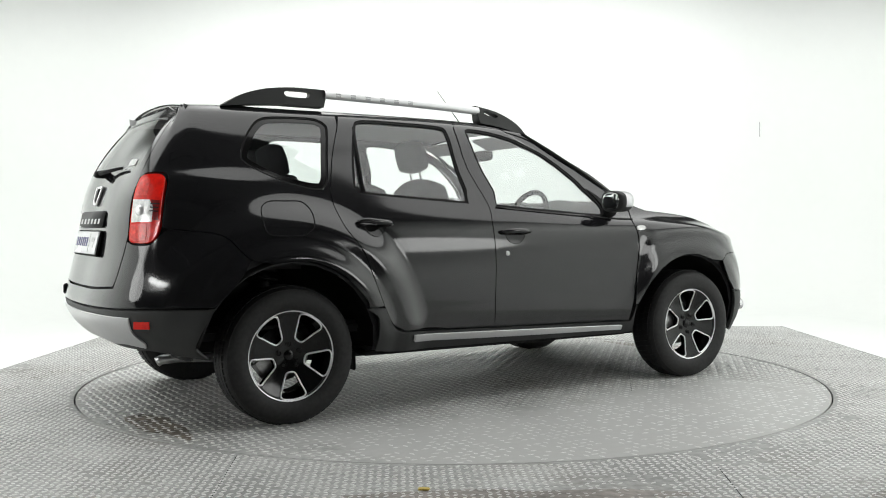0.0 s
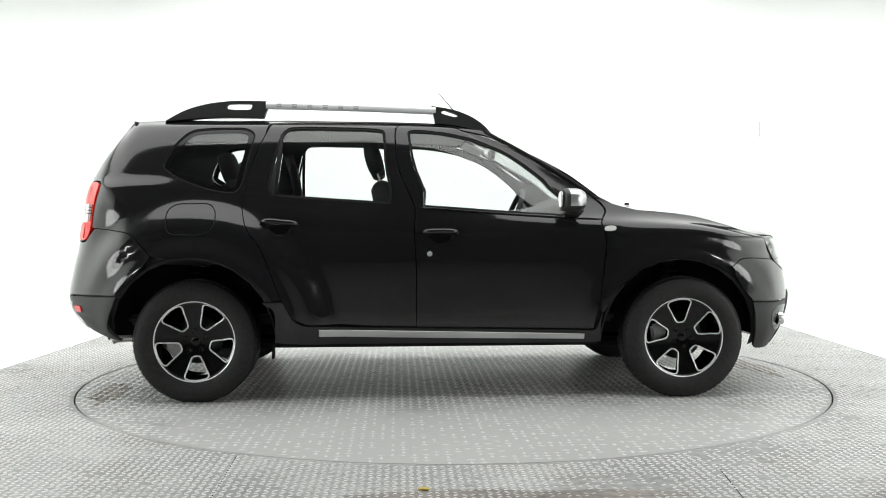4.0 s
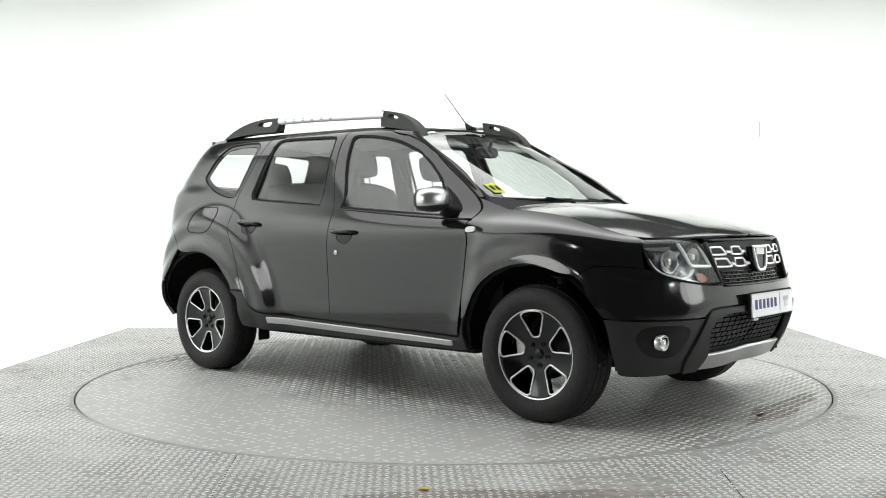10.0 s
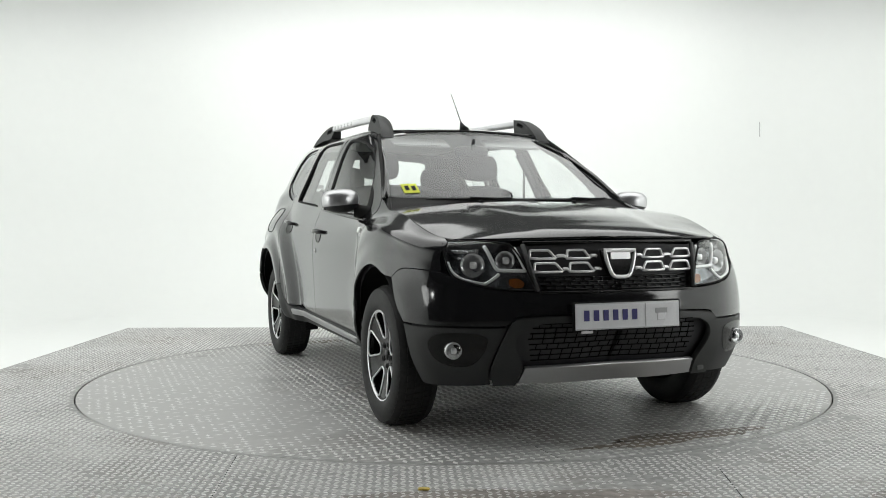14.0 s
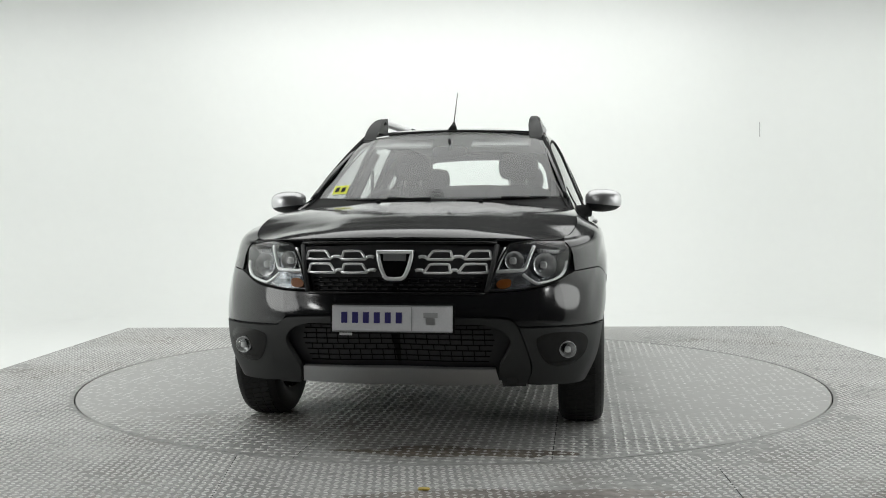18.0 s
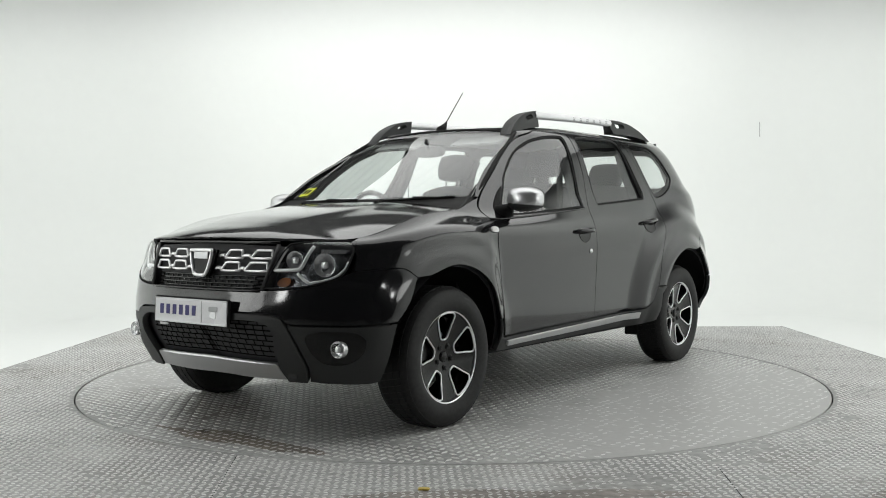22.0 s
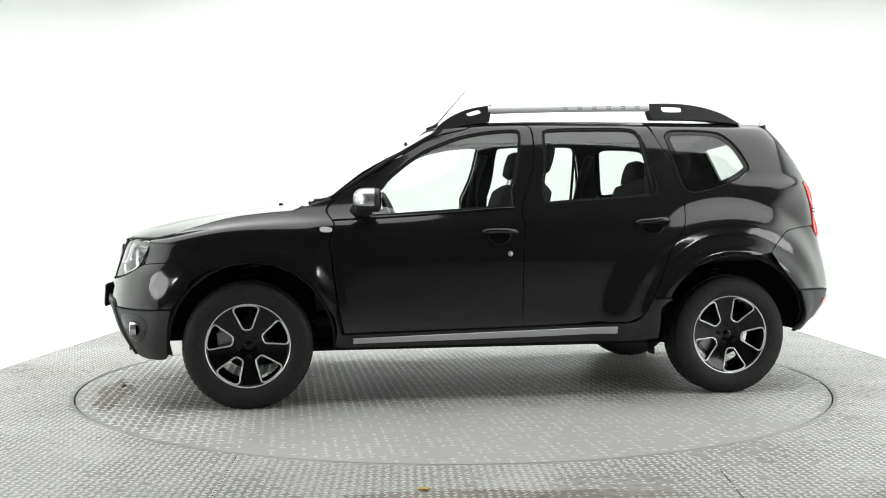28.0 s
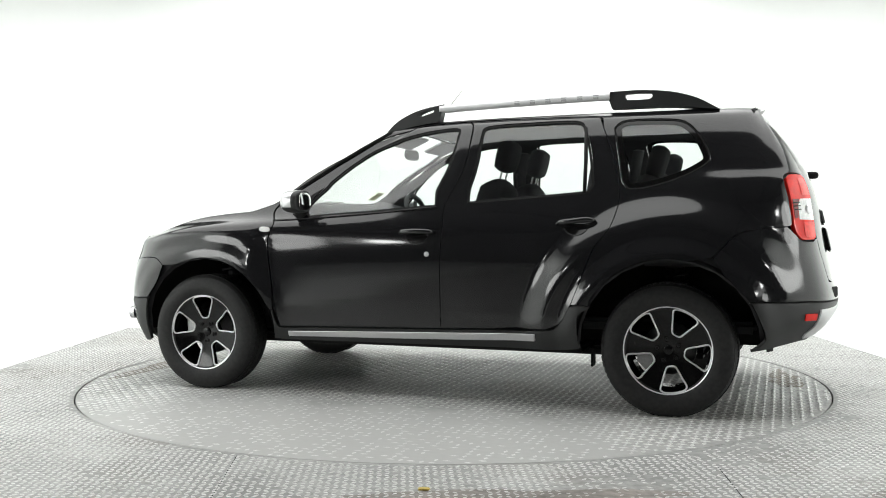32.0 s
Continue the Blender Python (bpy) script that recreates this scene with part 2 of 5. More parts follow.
def platform():
    bm = bmesh.new()
    n = 128
    # the near end is added out of view, to darken what the doors mirror
    x0, x1, y0, y1 = -3.02, 3.06, -9.35, 2.815

    def edge(c, s):
        k = min((x1 if c > 0 else -x0) / max(abs(c), 1e-6), (y1 if s > 0 else -y0) / max(abs(s), 1e-6))
        return c * k, s * k
    angles = sorted([2 * math.pi * i / n for i in range(n)] + [math.atan2(y, x) % (2 * math.pi) for x in (x0, x1) for y in (y0, y1)])
    rings = []
    for z, inner in ((-0.1, 0), (0, 0), (0, 1), (-0.05, 1)):
        ring = []
        for a in angles:
            c, s = math.cos(a), math.sin(a)
            p = (c * (R_DISC + 0.009), s * (R_DISC + 0.009)) if inner else edge(c, s)
            ring.append(bm.verts.new((*p, z)))
        rings.append(ring)
    m = len(angles)
    for a, b in zip(rings, rings[1:]):
        for i in range(m):
            bm.faces.new((a[i], a[(i + 1) % m], b[(i + 1) % m], b[i]))
    bmesh.ops.recalc_face_normals(bm, faces=bm.faces[:])
    return tagged(new("platform", mesh_of("platform", bm, STEEL)), "low grey checker-plate steel platform round the turntable", "platform", kind="structure")


def studs(keep, turn, first, wear, x0, x1, y0, y1, pitch=.046, length=.0255, width=.0115, height=.0038, skip=.03):
    """The raised lozenges of checker plate, turned this way and that by turns, with flat rubbed tops: one joined mesh."""
    rng = np.random.default_rng(3)
    i, j = np.meshgrid(np.arange(int((x1 - x0) / pitch)), np.arange(int((y1 - y0) / pitch)), indexing="ij")
    i, j = i.ravel(), j.ravel()
    c = np.stack([x0 + i * pitch, y0 + j * pitch], 1)
    way = np.radians(first + 90 * ((i + j) % 2) + turn)
    t = np.radians(turn)
    c = c @ np.array([[math.cos(t), math.sin(t)], [-math.sin(t), math.cos(t)]])
    left_of = wear(c[:, 0], c[:, 1])  # how much of the relief is left here
    ok = keep(c[:, 0], c[:, 1]) & (rng.random(len(c)) > np.where(left_of < .4, .45, skip))
    c, way = c[ok], way[ok]
    h = height * rng.uniform(.7, 1.15, len(c)) * left_of[ok]
    u, v = np.stack([np.cos(way), np.sin(way)], 1), np.stack([-np.sin(way), np.cos(way)], 1)
    ring = [u * length, v * width, -u * length, -v * width]
    pts = np.stack([c + r for r in ring] + [c + r * .62 for r in ring], 1)
    z = np.zeros((len(c), 8))
    z[:, :4] = -.0004
    z[:, 4:] = h[:, None] * rng.uniform(.8, 1.1, (len(c), 4))
    P = np.concatenate([pts, z[..., None]], 2).reshape(-1, 3)
    base = np.array([(0, 1, 5, 4), (1, 2, 6, 5), (2, 3, 7, 6), (3, 0, 4, 7), (4, 5, 6, 7)])
    F = (np.arange(len(c))[:, None, None] * 8 + base[None]).reshape(-1, 4)
    me = bpy.data.meshes.new("checker_studs")
    me.from_pydata(P.tolist(), [], F.tolist())
    me.materials.append(STUD)
    return me


def seam(points, width=.004):
    """A dark joint between two plates: a sunk strip."""
    bm = bmesh.new()
    rows = []
    pts = [Vector(p) for p in points]
    for i, p in enumerate(pts):
        d = (pts[min(i + 1, len(pts) - 1)] - pts[max(i - 1, 0)]).normalized()
        n = Vector((-d.y, d.x, 0)) * width / 2
        rows.append((bm.verts.new(p + n + Vector((0, 0, .0008))), bm.verts.new(p - n + Vector((0, 0, .0008)))))
    for a, b in zip(rows, rows[1:]):
        bm.faces.new((a[0], a[1], b[1], b[0]))
    bmesh.ops.recalc_face_normals(bm, faces=bm.faces[:])
    return bm


def patchy(x, y):
    """Wear of the plate that changes from place to place."""
    return .62 + .2 * np.sin(1.7 * x + 2.1 * np.sin(1.3 * y)) * np.cos(1.1 * y - .9 * x) + .15 * np.sin(5.3 * x + 1.7) * np.sin(4.1 * y)


def worn_sides(x, y):
    """The turntable is worn smooth where people walk beside the car."""
    beside = np.clip((np.abs(y) - .85) / .3, 0, 1) * np.clip((1.55 - np.abs(x) + .2 * np.sin(4 * y)) / .35, 0, 1)
    return (1 - .72 * beside) * (.8 + .25 * np.sin(2.3 * x + 1.1 * y) * np.cos(1.9 * y))


def rust_patch(cx, cy, rx, ry, seed, n=60):
    """A thin ragged stain on the plate."""
    rng = random.Random(seed)
    ph = [rng.uniform(0, 6.28) for _ in range(6)]
    bm = bmesh.new()
    vs = []
    for i in range(n):
        a = 2 * math.pi * i / n
        k = 1 + sum(.22 / (m + 1) ** .6 * math.sin((m + 2) * a + ph[m]) for m in range(6)) + rng.uniform(-.06, .06)
        vs.append(bm.verts.new((cx + rx * k * math.cos(a), cy + ry * k * math.sin(a), .0007)))
    bm.faces.new(vs)
    bmesh.ops.triangulate(bm, faces=bm.faces[:])
    return bm


deck = platform()
turntable = new("turntable", mesh_of("turntable", lathe([(0, 0), (R_DISC - 0.003, 0), (R_DISC, -0.004), (R_DISC, -0.05), (0, -0.05)], 128, "z"), WORN_STEEL))
tagged(turntable, "round grey checker-plate steel turntable under the car", "turntable")
for owner, me in ((deck, studs(lambda x, y: (np.hypot(x, y) > R_DISC + .03) & (x > -3) & (x < 3.04) & (y > -3.3) & (y < 2.8), 3, 45, patchy, -4.5, 4.5, -4.5, 4.5, .031, .0185, .0082, .0032)),
                  (turntable, studs(lambda x, y: np.hypot(x, y) < R_DISC - .02, 0, 0, worn_sides, -2.3, 2.3, -2.3, 2.3))):
    o = new("checker_studs", me)
    o.parent = owner
    tagged(o, "raised steel lozenges of the checker plate", kind="stuff")
SEAM = material("dark_joint", (0.02, 0.02, 0.02), 0.8)
for pts in (((1.05, -2.29, 0), (1.02, -2.70, 0), (.98, -3.3, 0)), ((-.90, -2.09, 0), (-.86, -2.60, 0), (-.82, -3.3, 0))):
    part("plate_joint", seam(pts), SEAM, deck)
for pts in (((-2.2, -.36, 0), (2.2, -.36, 0)), ((-2.1, .70, 0), (2.1, .70, 0)), ((1.16, -.36, 0), (.57, -1.03, 0))):
    part("plate_joint", seam(pts, .003), SEAM, turntable)

for cx, cy, rx, ry, seed in ((1.9, -2.75, .38, .20, 5), (.25, -2.68, .45, .10, 8), (2.45, -2.2, .22, .16, 6)):
    part("rust_patch", rust_patch(cx, cy, rx, ry, seed), FAINT_RUST, deck, "faint brown rust stain on the steel")
DARK_RUST = grain(material("dark_rust_stain", (0.15, 0.125, 0.10), 0.5), 30, 0.35, 0.15, big=4, big_amount=0.35)
part("rust_patch", rust_patch(-1.99, -.50, .10, .28, 17), DARK_RUST, turntable, "brown rust between the lozenges of the turntable")
part("rust_patch", rust_patch(2.01, .32, .085, .46, 11), DARK_RUST, turntable, "brown rust between the lozenges of the turntable")
SCRAP = grain(material("yellow_leaf", (0.55, 0.42, 0.10), 0.6), 80, 0.2)
scrap = new("leaf", mesh_of("leaf", box(-.022, .022, -.014, .014, 0, .006, .003), SCRAP))
scrap.location = (-.104, -2.608, .002)
tagged(scrap, "small yellow leaf lying on the steel platform", "leaf")


# ---- the car's skin: a net of 22 stations (tail to nose, along the plan) by 11 rows (sill to roof), smooth in both ways ----
# x ahead of the middle between the axles, y to the left, z up; the car's own axes
PLAN = [(-2.155, 0), (-2.145, .30), (-2.105, .54), (-2.03, .70), (-1.90, .80), (-1.72, .850), (-1.45, .864), (-1.10, .866), (-.80, .870), (-.40, .866), (0, .866),
        (.40, .866), (.80, .868), (1.10, .876), (1.40, .876), (1.60, .866), (1.76, .832), (1.89, .765), (2.00, .64), (2.08, .45), (2.13, .23), (2.145, 0)]
ZONES = (0, 3, 6, 10, 13, 17, 21)
ROWS = [  # heights at the seven zones, then how far the row lies inside the plan there, then where its pillar end lies
    ((.36, .37, .315, .30, .298, .25, .255), (.16, .11, .07, .06, .05, .08, .19), None),
    ((.45, .46, .42, .40, .40, .38, .38), (.06, .035, .02, .012, .012, .02, .09), None),
    ((.56, .57, .55, .54, .54, .53, .52), (.0, .0, .005, .0, .0, .0, .005), None),
    ((.70, .70, .70, .70, .70, .68, .66), (.04, .015, .0, -.004, .0, .01, .03), None),
    ((.86, .86, .86, .85, .84, .79, .77), (.075, .05, .005, -.003, .005, .035, .06), None),
    ((1.02, 1.02, 1.0, .96, .95, .865, .85), (.10, .075, .03, .018, .022, .055, .085), None),
    ((1.16, 1.16, 1.13, 1.07, 1.037, .897, .908), (.14, .105, .076, .065, .125, .105, .105), None),
    ((1.30, 1.30, 1.30, 1.28, 1.28, .935, .945), (.20, .172, .150, .15, .235, .24, .22), .675),
    ((1.43, 1.42, 1.43, 1.42, 1.41, .95, .96), (.29, .255, .212, .205, .29, .34, .34), .425),
    ((1.53, 1.505, 1.515, 1.51, 1.49, .96, .97), (.375, .335, .275, .262, .32, .44, .44), .265),
    ((1.575, 1.55, 1.555, 1.55, 1.525, .97, .98), (.42, .375, .345, .33, .36, .54, .54), .225),
]


def smooth_line(xs, ys, x):
    """A monotone-friendly cubic through the knots."""
    xs, ys, x = np.asarray(xs, float), np.asarray(ys, float), np.asarray(x, float)
    d = np.diff(ys) / np.diff(xs)
    m = np.concatenate([[d[0]], np.where(d[1:] * d[:-1] > 0, 2 * d[1:] * d[:-1] / (d[1:] + d[:-1] + 1e-12), 0), [d[-1]]])
    i = np.clip(np.searchsorted(xs, x) - 1, 0, len(xs) - 2)
    h = xs[i + 1] - xs[i]
    t = np.clip((x - xs[i]) / h, 0, 1)
    return (2 * t**3 - 3 * t**2 + 1) * ys[i] + (t**3 - 2 * t**2 + t) * h * m[i] + (3 * t**2 - 2 * t**3) * ys[i + 1] + (t**3 - t**2) * h * m[i + 1]


def make_net():
    plan = np.array(PLAN)
    ext = np.concatenate([plan[1:2] * (1, -1), plan, plan[-2:-1] * (1, -1)])
    tan = ext[2:] - ext[:-2]
    nor = np.stack([tan[:, 1], -tan[:, 0]], 1) * (-1)
    nor /= np.linalg.norm(nor, axis=1)[:, None]
    s = np.arange(len(plan))
    net = np.zeros((len(plan), len(ROWS), 3))
    for j, (zs, ins, pillar) in enumerate(ROWS):
        z, inset = smooth_line(ZONES, zs, s), smooth_line(ZONES, ins, s)
        p = plan - nor * inset[:, None]
        if pillar is not None:
            side = (s >= 8) & (s <= 13)
            lo, hi = p[8, 0], p[13, 0]
            p[side, 0] = lo + (p[side, 0] - lo) * (pillar - lo) / (hi - lo)
        net[:, j, :2], net[:, j, 2] = p, z
    net[0, :, 1] = net[-1, :, 1] = 0
    return net


NET = make_net()
FLIP = np.array((1, -1, 1))
NETX = np.concatenate([NET[2:0:-1] * FLIP, NET, NET[-2:-4:-1] * FLIP])  # two mirrored stations at either end
NETX = np.concatenate([2 * NETX[:, :1] - NETX[:, 1:2], NETX, 2 * NETX[:, -1:] - NETX[:, -2:-1]], axis=1)


def cubic(t):
    return np.stack([-.5 * t**3 + t**2 - .5 * t, 1.5 * t**3 - 2.5 * t**2 + 1, -1.5 * t**3 + 2 * t**2 + .5 * t, .5 * t**3 - .5 * t**2], -1)


def step(a, b, x):
    t = np.clip((x - a) / (b - a), 0, 1)
    return t * t * (3 - 2 * t)


AXLES = (-1.3365, 1.3365)


def skin(sv):
    """Points of the left half of the skin at (station, row)."""
    sv = np.asarray(sv, float)
    s, v = np.clip(sv[..., 0], -1, 22), np.clip(sv[..., 1], 0, 10)
    i, j = np.clip(np.floor(s).astype(int), -1, 21), np.clip(np.floor(v).astype(int), 0, 9)
    ws, wv = cubic(s - i), cubic(v - j)
    p = 0
    for a in range(4):
        for b in range(4):
            p = p + (ws[..., a] * wv[..., b])[..., None] * NETX[i + 1 + a, j + b]
    p = np.array(p)
    on_side = step(3.0, 5.0, s) * (1 - step(16.5, 18.5, s))
    for k, ax in enumerate(AXLES):
        rho = np.hypot(p[..., 0] - ax, p[..., 2] - .33)
        lip = (.030, .012)[k] * (1 - step(.47, .58, rho))
        haunch = .056 * (1 - step(.62, .79, rho)) if k == 0 else .028 * (1 - step(.57, .75, rho)) * step(.86, 1.03, p[..., 0])
        p[..., 1] += (lip + haunch) * on_side
    # a shoulder runs from the tail lamp to the rear side window
    shelf = step(.88, 1.10, p[..., 2]) * (1 - step(1.165, 1.245, p[..., 2])) * step(3.2, 4.2, s) * (1 - step(5.2, 6.6, s))
    p[..., 1] += .017 * shelf
    # the doors draw in above the sill
    door = step(-1.0, -.7, p[..., 0]) * (1 - step(.65, .95, p[..., 0]))
    p[..., 1] -= .005 * door * (1 - step(.05, .25, np.abs(p[..., 2] - .52)))
    return p


def skin_normal(sv, e=2e-3):
    sv = np.asarray(sv, float)
    du = skin(sv + (e, 0)) - skin(sv - (e, 0))
    dv = skin(sv + (0, e)) - skin(sv - (0, e))
    n = np.cross(du, dv)
    n /= np.linalg.norm(n, axis=-1)[..., None] + 1e-12
    return -n if n.reshape(-1, 3)[0] @ (skin(sv).reshape(-1, 3)[0] - (0, 0, .8)) < 0 else n


TABLE_S, TABLE_V = np.meshgrid(np.linspace(0, 21, 211), np.linspace(0, 10, 101), indexing="ij")
TABLE = skin(np.stack([TABLE_S, TABLE_V], -1))


def find(a, b, axes, lo=0, hi=21, vlo=0, vhi=10):
    """The (station, row) at which two of the skin's coordinates are a and b: axes (0, 2) on the sides, (1, 2) at the ends."""
    ok = (TABLE_S >= lo) & (TABLE_S <= hi) & (TABLE_V >= vlo) & (TABLE_V <= vhi)
    d = np.where(ok, (TABLE[..., axes[0]] - a) ** 2 + (TABLE[..., axes[1]] - b) ** 2, 9e9)
    k = np.unravel_index(d.argmin(), d.shape)
    q = np.array((TABLE_S[k], TABLE_V[k]))
    for _ in range(12):
        f = skin(q)[list(axes)] - (a, b)
        J = np.stack([(skin(q + (1e-4, 0))[list(axes)] - skin(q)[list(axes)]) / 1e-4, (skin(q + (0, 1e-4))[list(axes)] - skin(q)[list(axes)]) / 1e-4], 1)
        q = np.clip(q - np.clip(np.linalg.lstsq(J, f, rcond=None)[0], -.3, .3), (lo, vlo), (hi, vhi))
    return q


def side(pts, lo=3, hi=18.5, vlo=0, vhi=10):
    return [find(x, z, (0, 2), lo, hi, vlo, vhi) for x, z in pts]


def nose(pts, vhi=6.3):
    return [find(y, z, (1, 2), 15.5, 21, 0, vhi) for y, z in pts]


def tail(pts):
    return [find(y, z, (1, 2), 0, 6) for y, z in pts]


# ---- panels cut from the skin ----
from mathutils.geometry import delaunay_2d_cdt

OX, OY = -0.103, 0.0298  # the car stands a little off the turntable's axis
car = new("car")
tagged(car, "glossy black compact SUV with silver roof rails on a turntable", "car")
BASE = Vector((OX, OY, 0))


def curve(pts, n=6, closed=True):
    """A smooth closed line through the points; a point given twice is a corner."""
    pts = [np.asarray(p, float) for p in pts]
    m = len(pts)
    out = []
    for i in range(m if closed else m - 1):
        a, b = pts[i], pts[(i + 1) % m]
        if np.allclose(a, b):
            continue
        z = pts[i - 1] if (closed or i) else a
        c = pts[(i + 2) % m] if (closed or i + 2 < m) else b
        ta = (b - a) if np.allclose(z, a) else (b - z) / 2
        tb = (b - a) if np.allclose(b, c) else (c - a) / 2
        la = np.linalg.norm(b - a)
        ta, tb = ta * min(1, la / (np.linalg.norm(ta) + 1e-9)), tb * min(1, la / (np.linalg.norm(tb) + 1e-9))
        for k in range(n):
            t = k / n
            out.append((2 * t**3 - 3 * t**2 + 1) * a + (t**3 - 2 * t**2 + t) * ta + (3 * t**2 - 2 * t**3) * b + (t**3 - t**2) * tb)
    if not closed:
        out.append(pts[-1])
    return np.array(out)


def inside(poly, q):
    """Which of the points q lie in the polygon."""
    x, y = q[:, 0], q[:, 1]
    r = np.zeros(len(q), bool)
    for (x0, y0), (x1, y1) in zip(poly, np.roll(poly, -1, 0)):
        c = (y0 > y) != (y1 > y)
        r ^= c & (x < (x1 - x0) * (y - y0) / (y1 - y0 + 1e-15) + x0)
    return r


def near_line(poly, q, d):
    """Which of the points q lie within d of the polygon's edge."""
    r = np.zeros(len(q), bool)
    for a, b in zip(poly, np.roll(poly, -1, 0)):
        ab = b - a
        t = np.clip(((q - a) @ ab) / (ab @ ab + 1e-12), 0, 1)
        r |= np.linalg.norm(q - a - t[:, None] * ab, axis=1) < d
    return r


def sheet(outer, holes=(), surf=skin, normal=skin_normal, grid=(.12, .25), gap=.0025, depth=.014, lift=0.0, back=False):
    """Triangles of a piece of a surface: points, normals and faces, with its edges folded in by depth."""
    loops = [np.asarray(outer)] + [np.asarray(h) for h in holes]
    lo, hi = loops[0].min(0), loops[0].max(0)
    gx = np.arange(lo[0] + grid[0] / 2, hi[0], grid[0])
    gy = np.arange(lo[1] + grid[1] / 2, hi[1], grid[1])
    q = np.stack(np.meshgrid(gx, gy, indexing="ij"), -1).reshape(-1, 2)
    keep = inside(loops[0], q)
    for h in loops[1:]:
        keep &= ~inside(h, q)
    sc = np.array(grid)
    for lp in loops:
        keep &= ~near_line(lp / sc, q / sc, .35)
    q = q[keep]
    verts, edges = [], []
    for lp in loops:
        k = len(verts)
        verts += [tuple(p) for p in lp / sc]
        edges += [(k + i, k + (i + 1) % len(lp)) for i in range(len(lp))]
    nb = len(verts)
    verts += [tuple(p) for p in q / sc]
    vs, _, fs, orig, _, _ = delaunay_2d_cdt([Vector(v) for v in verts], edges, [], 0, 1e-5)
    uv = np.array([tuple(v) for v in vs]) * sc
    cen = np.array([uv[list(f)].mean(0) for f in fs])
    ok = inside(loops[0], cen)
    for h in loops[1:]:
        ok &= ~inside(h, cen)
    fs = [tuple(f) for f, k in zip(fs, ok) if k]
    P, N = surf(uv), normal(uv)
    P = P + N * lift
    remap = {}
    for i, os_ in enumerate(orig):
        for o in os_:
            remap[o] = i
    out_fs = []
    for f in fs:
        a, b, c = (P[i] for i in f)
        out_fs.append(f if np.cross(b - a, c - a) @ N[f[0]] > 0 else f[::-1])
    # rims: pull the edge in by the gap, and fold it down
    k = 0
    P, N = list(P), list(N)
    for li, lp in enumerate(loops):
        n = len(lp)
        ids = [remap.get(k + i, None) for i in range(n)]
        k += n
        ids = [i for i in ids if i is not None]
        n = len(ids)
        c = np.array([P[i] for i in ids])
        nn = np.array([N[i] for i in ids])
        t = np.roll(c, -1, 0) - np.roll(c, 1, 0)
        side_ = np.cross(nn, t)
        side_ /= np.linalg.norm(side_, axis=1)[:, None] + 1e-12
        # which way is into the piece
        probe = skin_probe(uv, ids, c, side_, loops, li, surf)
        side_ *= probe
        for j, i in enumerate(ids):
            P[i] = P[i] + side_[j] * gap
        if depth:
            b = len(P)
            for j, i in enumerate(ids):
                P.append(P[i]), N.append(-side_[j] * .8 + nn[j] * .6)
                P.append(P[i] - nn[j] * depth + side_[j] * .002), N.append(-side_[j])
            for j in range(n):
                a0, a1, b0, b1 = b + 2 * j, b + 2 * j + 1, b + 2 * ((j + 1) % n), b + 2 * ((j + 1) % n) + 1
                f = (a0, b0, b1, a1)
                pa, pb, pc = P[a0], P[b0], P[b1]
                if np.cross(pb - pa, pc - pa) @ (-side_[j]) < 0:
                    f = f[::-1]
                out_fs.append(f)
    return np.array(P), np.array(N), out_fs


def skin_probe(uv, ids, c, side_, loops, li, surf):
    """+1 where side_ points into the piece, else -1."""
    lp = loops[li]
    n = len(lp)
    best = 0
    for j in range(0, len(ids), max(1, len(ids) // 12)):
        a = uv[ids[j]]
        t = uv[ids[(j + 1) % len(ids)]] - a
        w = np.array((-t[1], t[0]))
        w = w / (np.linalg.norm(w) + 1e-12) * .02
        q = a + t * .5 + w
        isin = inside(lp, q[None])[0] != (li > 0)
        d = surf(np.array(q)) - surf(np.array(a + t * .5))
        best += (1 if isin else -1) * (1 if d @ side_[j] > 0 else -1)
    return 1 if best >= 0 else -1


def raw_mesh(name, P, N, fs, mat):
    me = bpy.data.meshes.new(name)
    me.from_pydata([tuple(p) for p in P], [], [tuple(int(i) for i in f) for f in fs])
    me.materials.append(mat)
    me.polygons.foreach_set("use_smooth", [True] * len(me.polygons))
    N = np.asarray(N) / (np.linalg.norm(N, axis=1)[:, None] + 1e-12)
    me.normals_split_custom_set_from_vertices([tuple(n) for n in N])
    return me


def mirrored(P, N, fs):
    return P * FLIP, N * FLIP, [f[::-1] for f in fs]


def attach(name, me, parent=None, label=""):
    ob = new(name, me)
    ob.parent = parent or car
    if parent is None or parent is car:
        ob.location = BASE
    if label:
        ob["label"] = label
    return ob


def pair(name, mat, outer, holes=(), label="", parents=(None, None), **kw):
    """A panel on the left of the car and its mirror image on the right."""
    P, N, fs = sheet(outer, holes, **kw)
    a = attach(name, raw_mesh(name, P, N, fs, mat), parents[0], label)
    b = attach(name, raw_mesh(name, *mirrored(P, N, fs), mat), parents[1], label)
    return a, b


def whole(name, mat, outer, holes=(), label="", parent=None, **kw):
    """A panel that runs across the car's middle: both halves in one mesh. The outline's middle edge lies on y = 0."""
    P, N, fs = sheet(outer, holes, **kw)
    mid = np.abs(P[:, 1]) < .004
    P[mid, 1] = 0
    N[mid, 1] = 0
    fs = [f for f in fs if not (len(f) == 4 and all(mid[i] for i in f))]
    Pm, Nm, fm = mirrored(P, N, fs)
    k = len(P)
    return attach(name, raw_mesh(name, np.concatenate([P, Pm]), np.concatenate([N, Nm]), fs + [tuple(i + k for i in f) for f in fm], mat), parent, label)


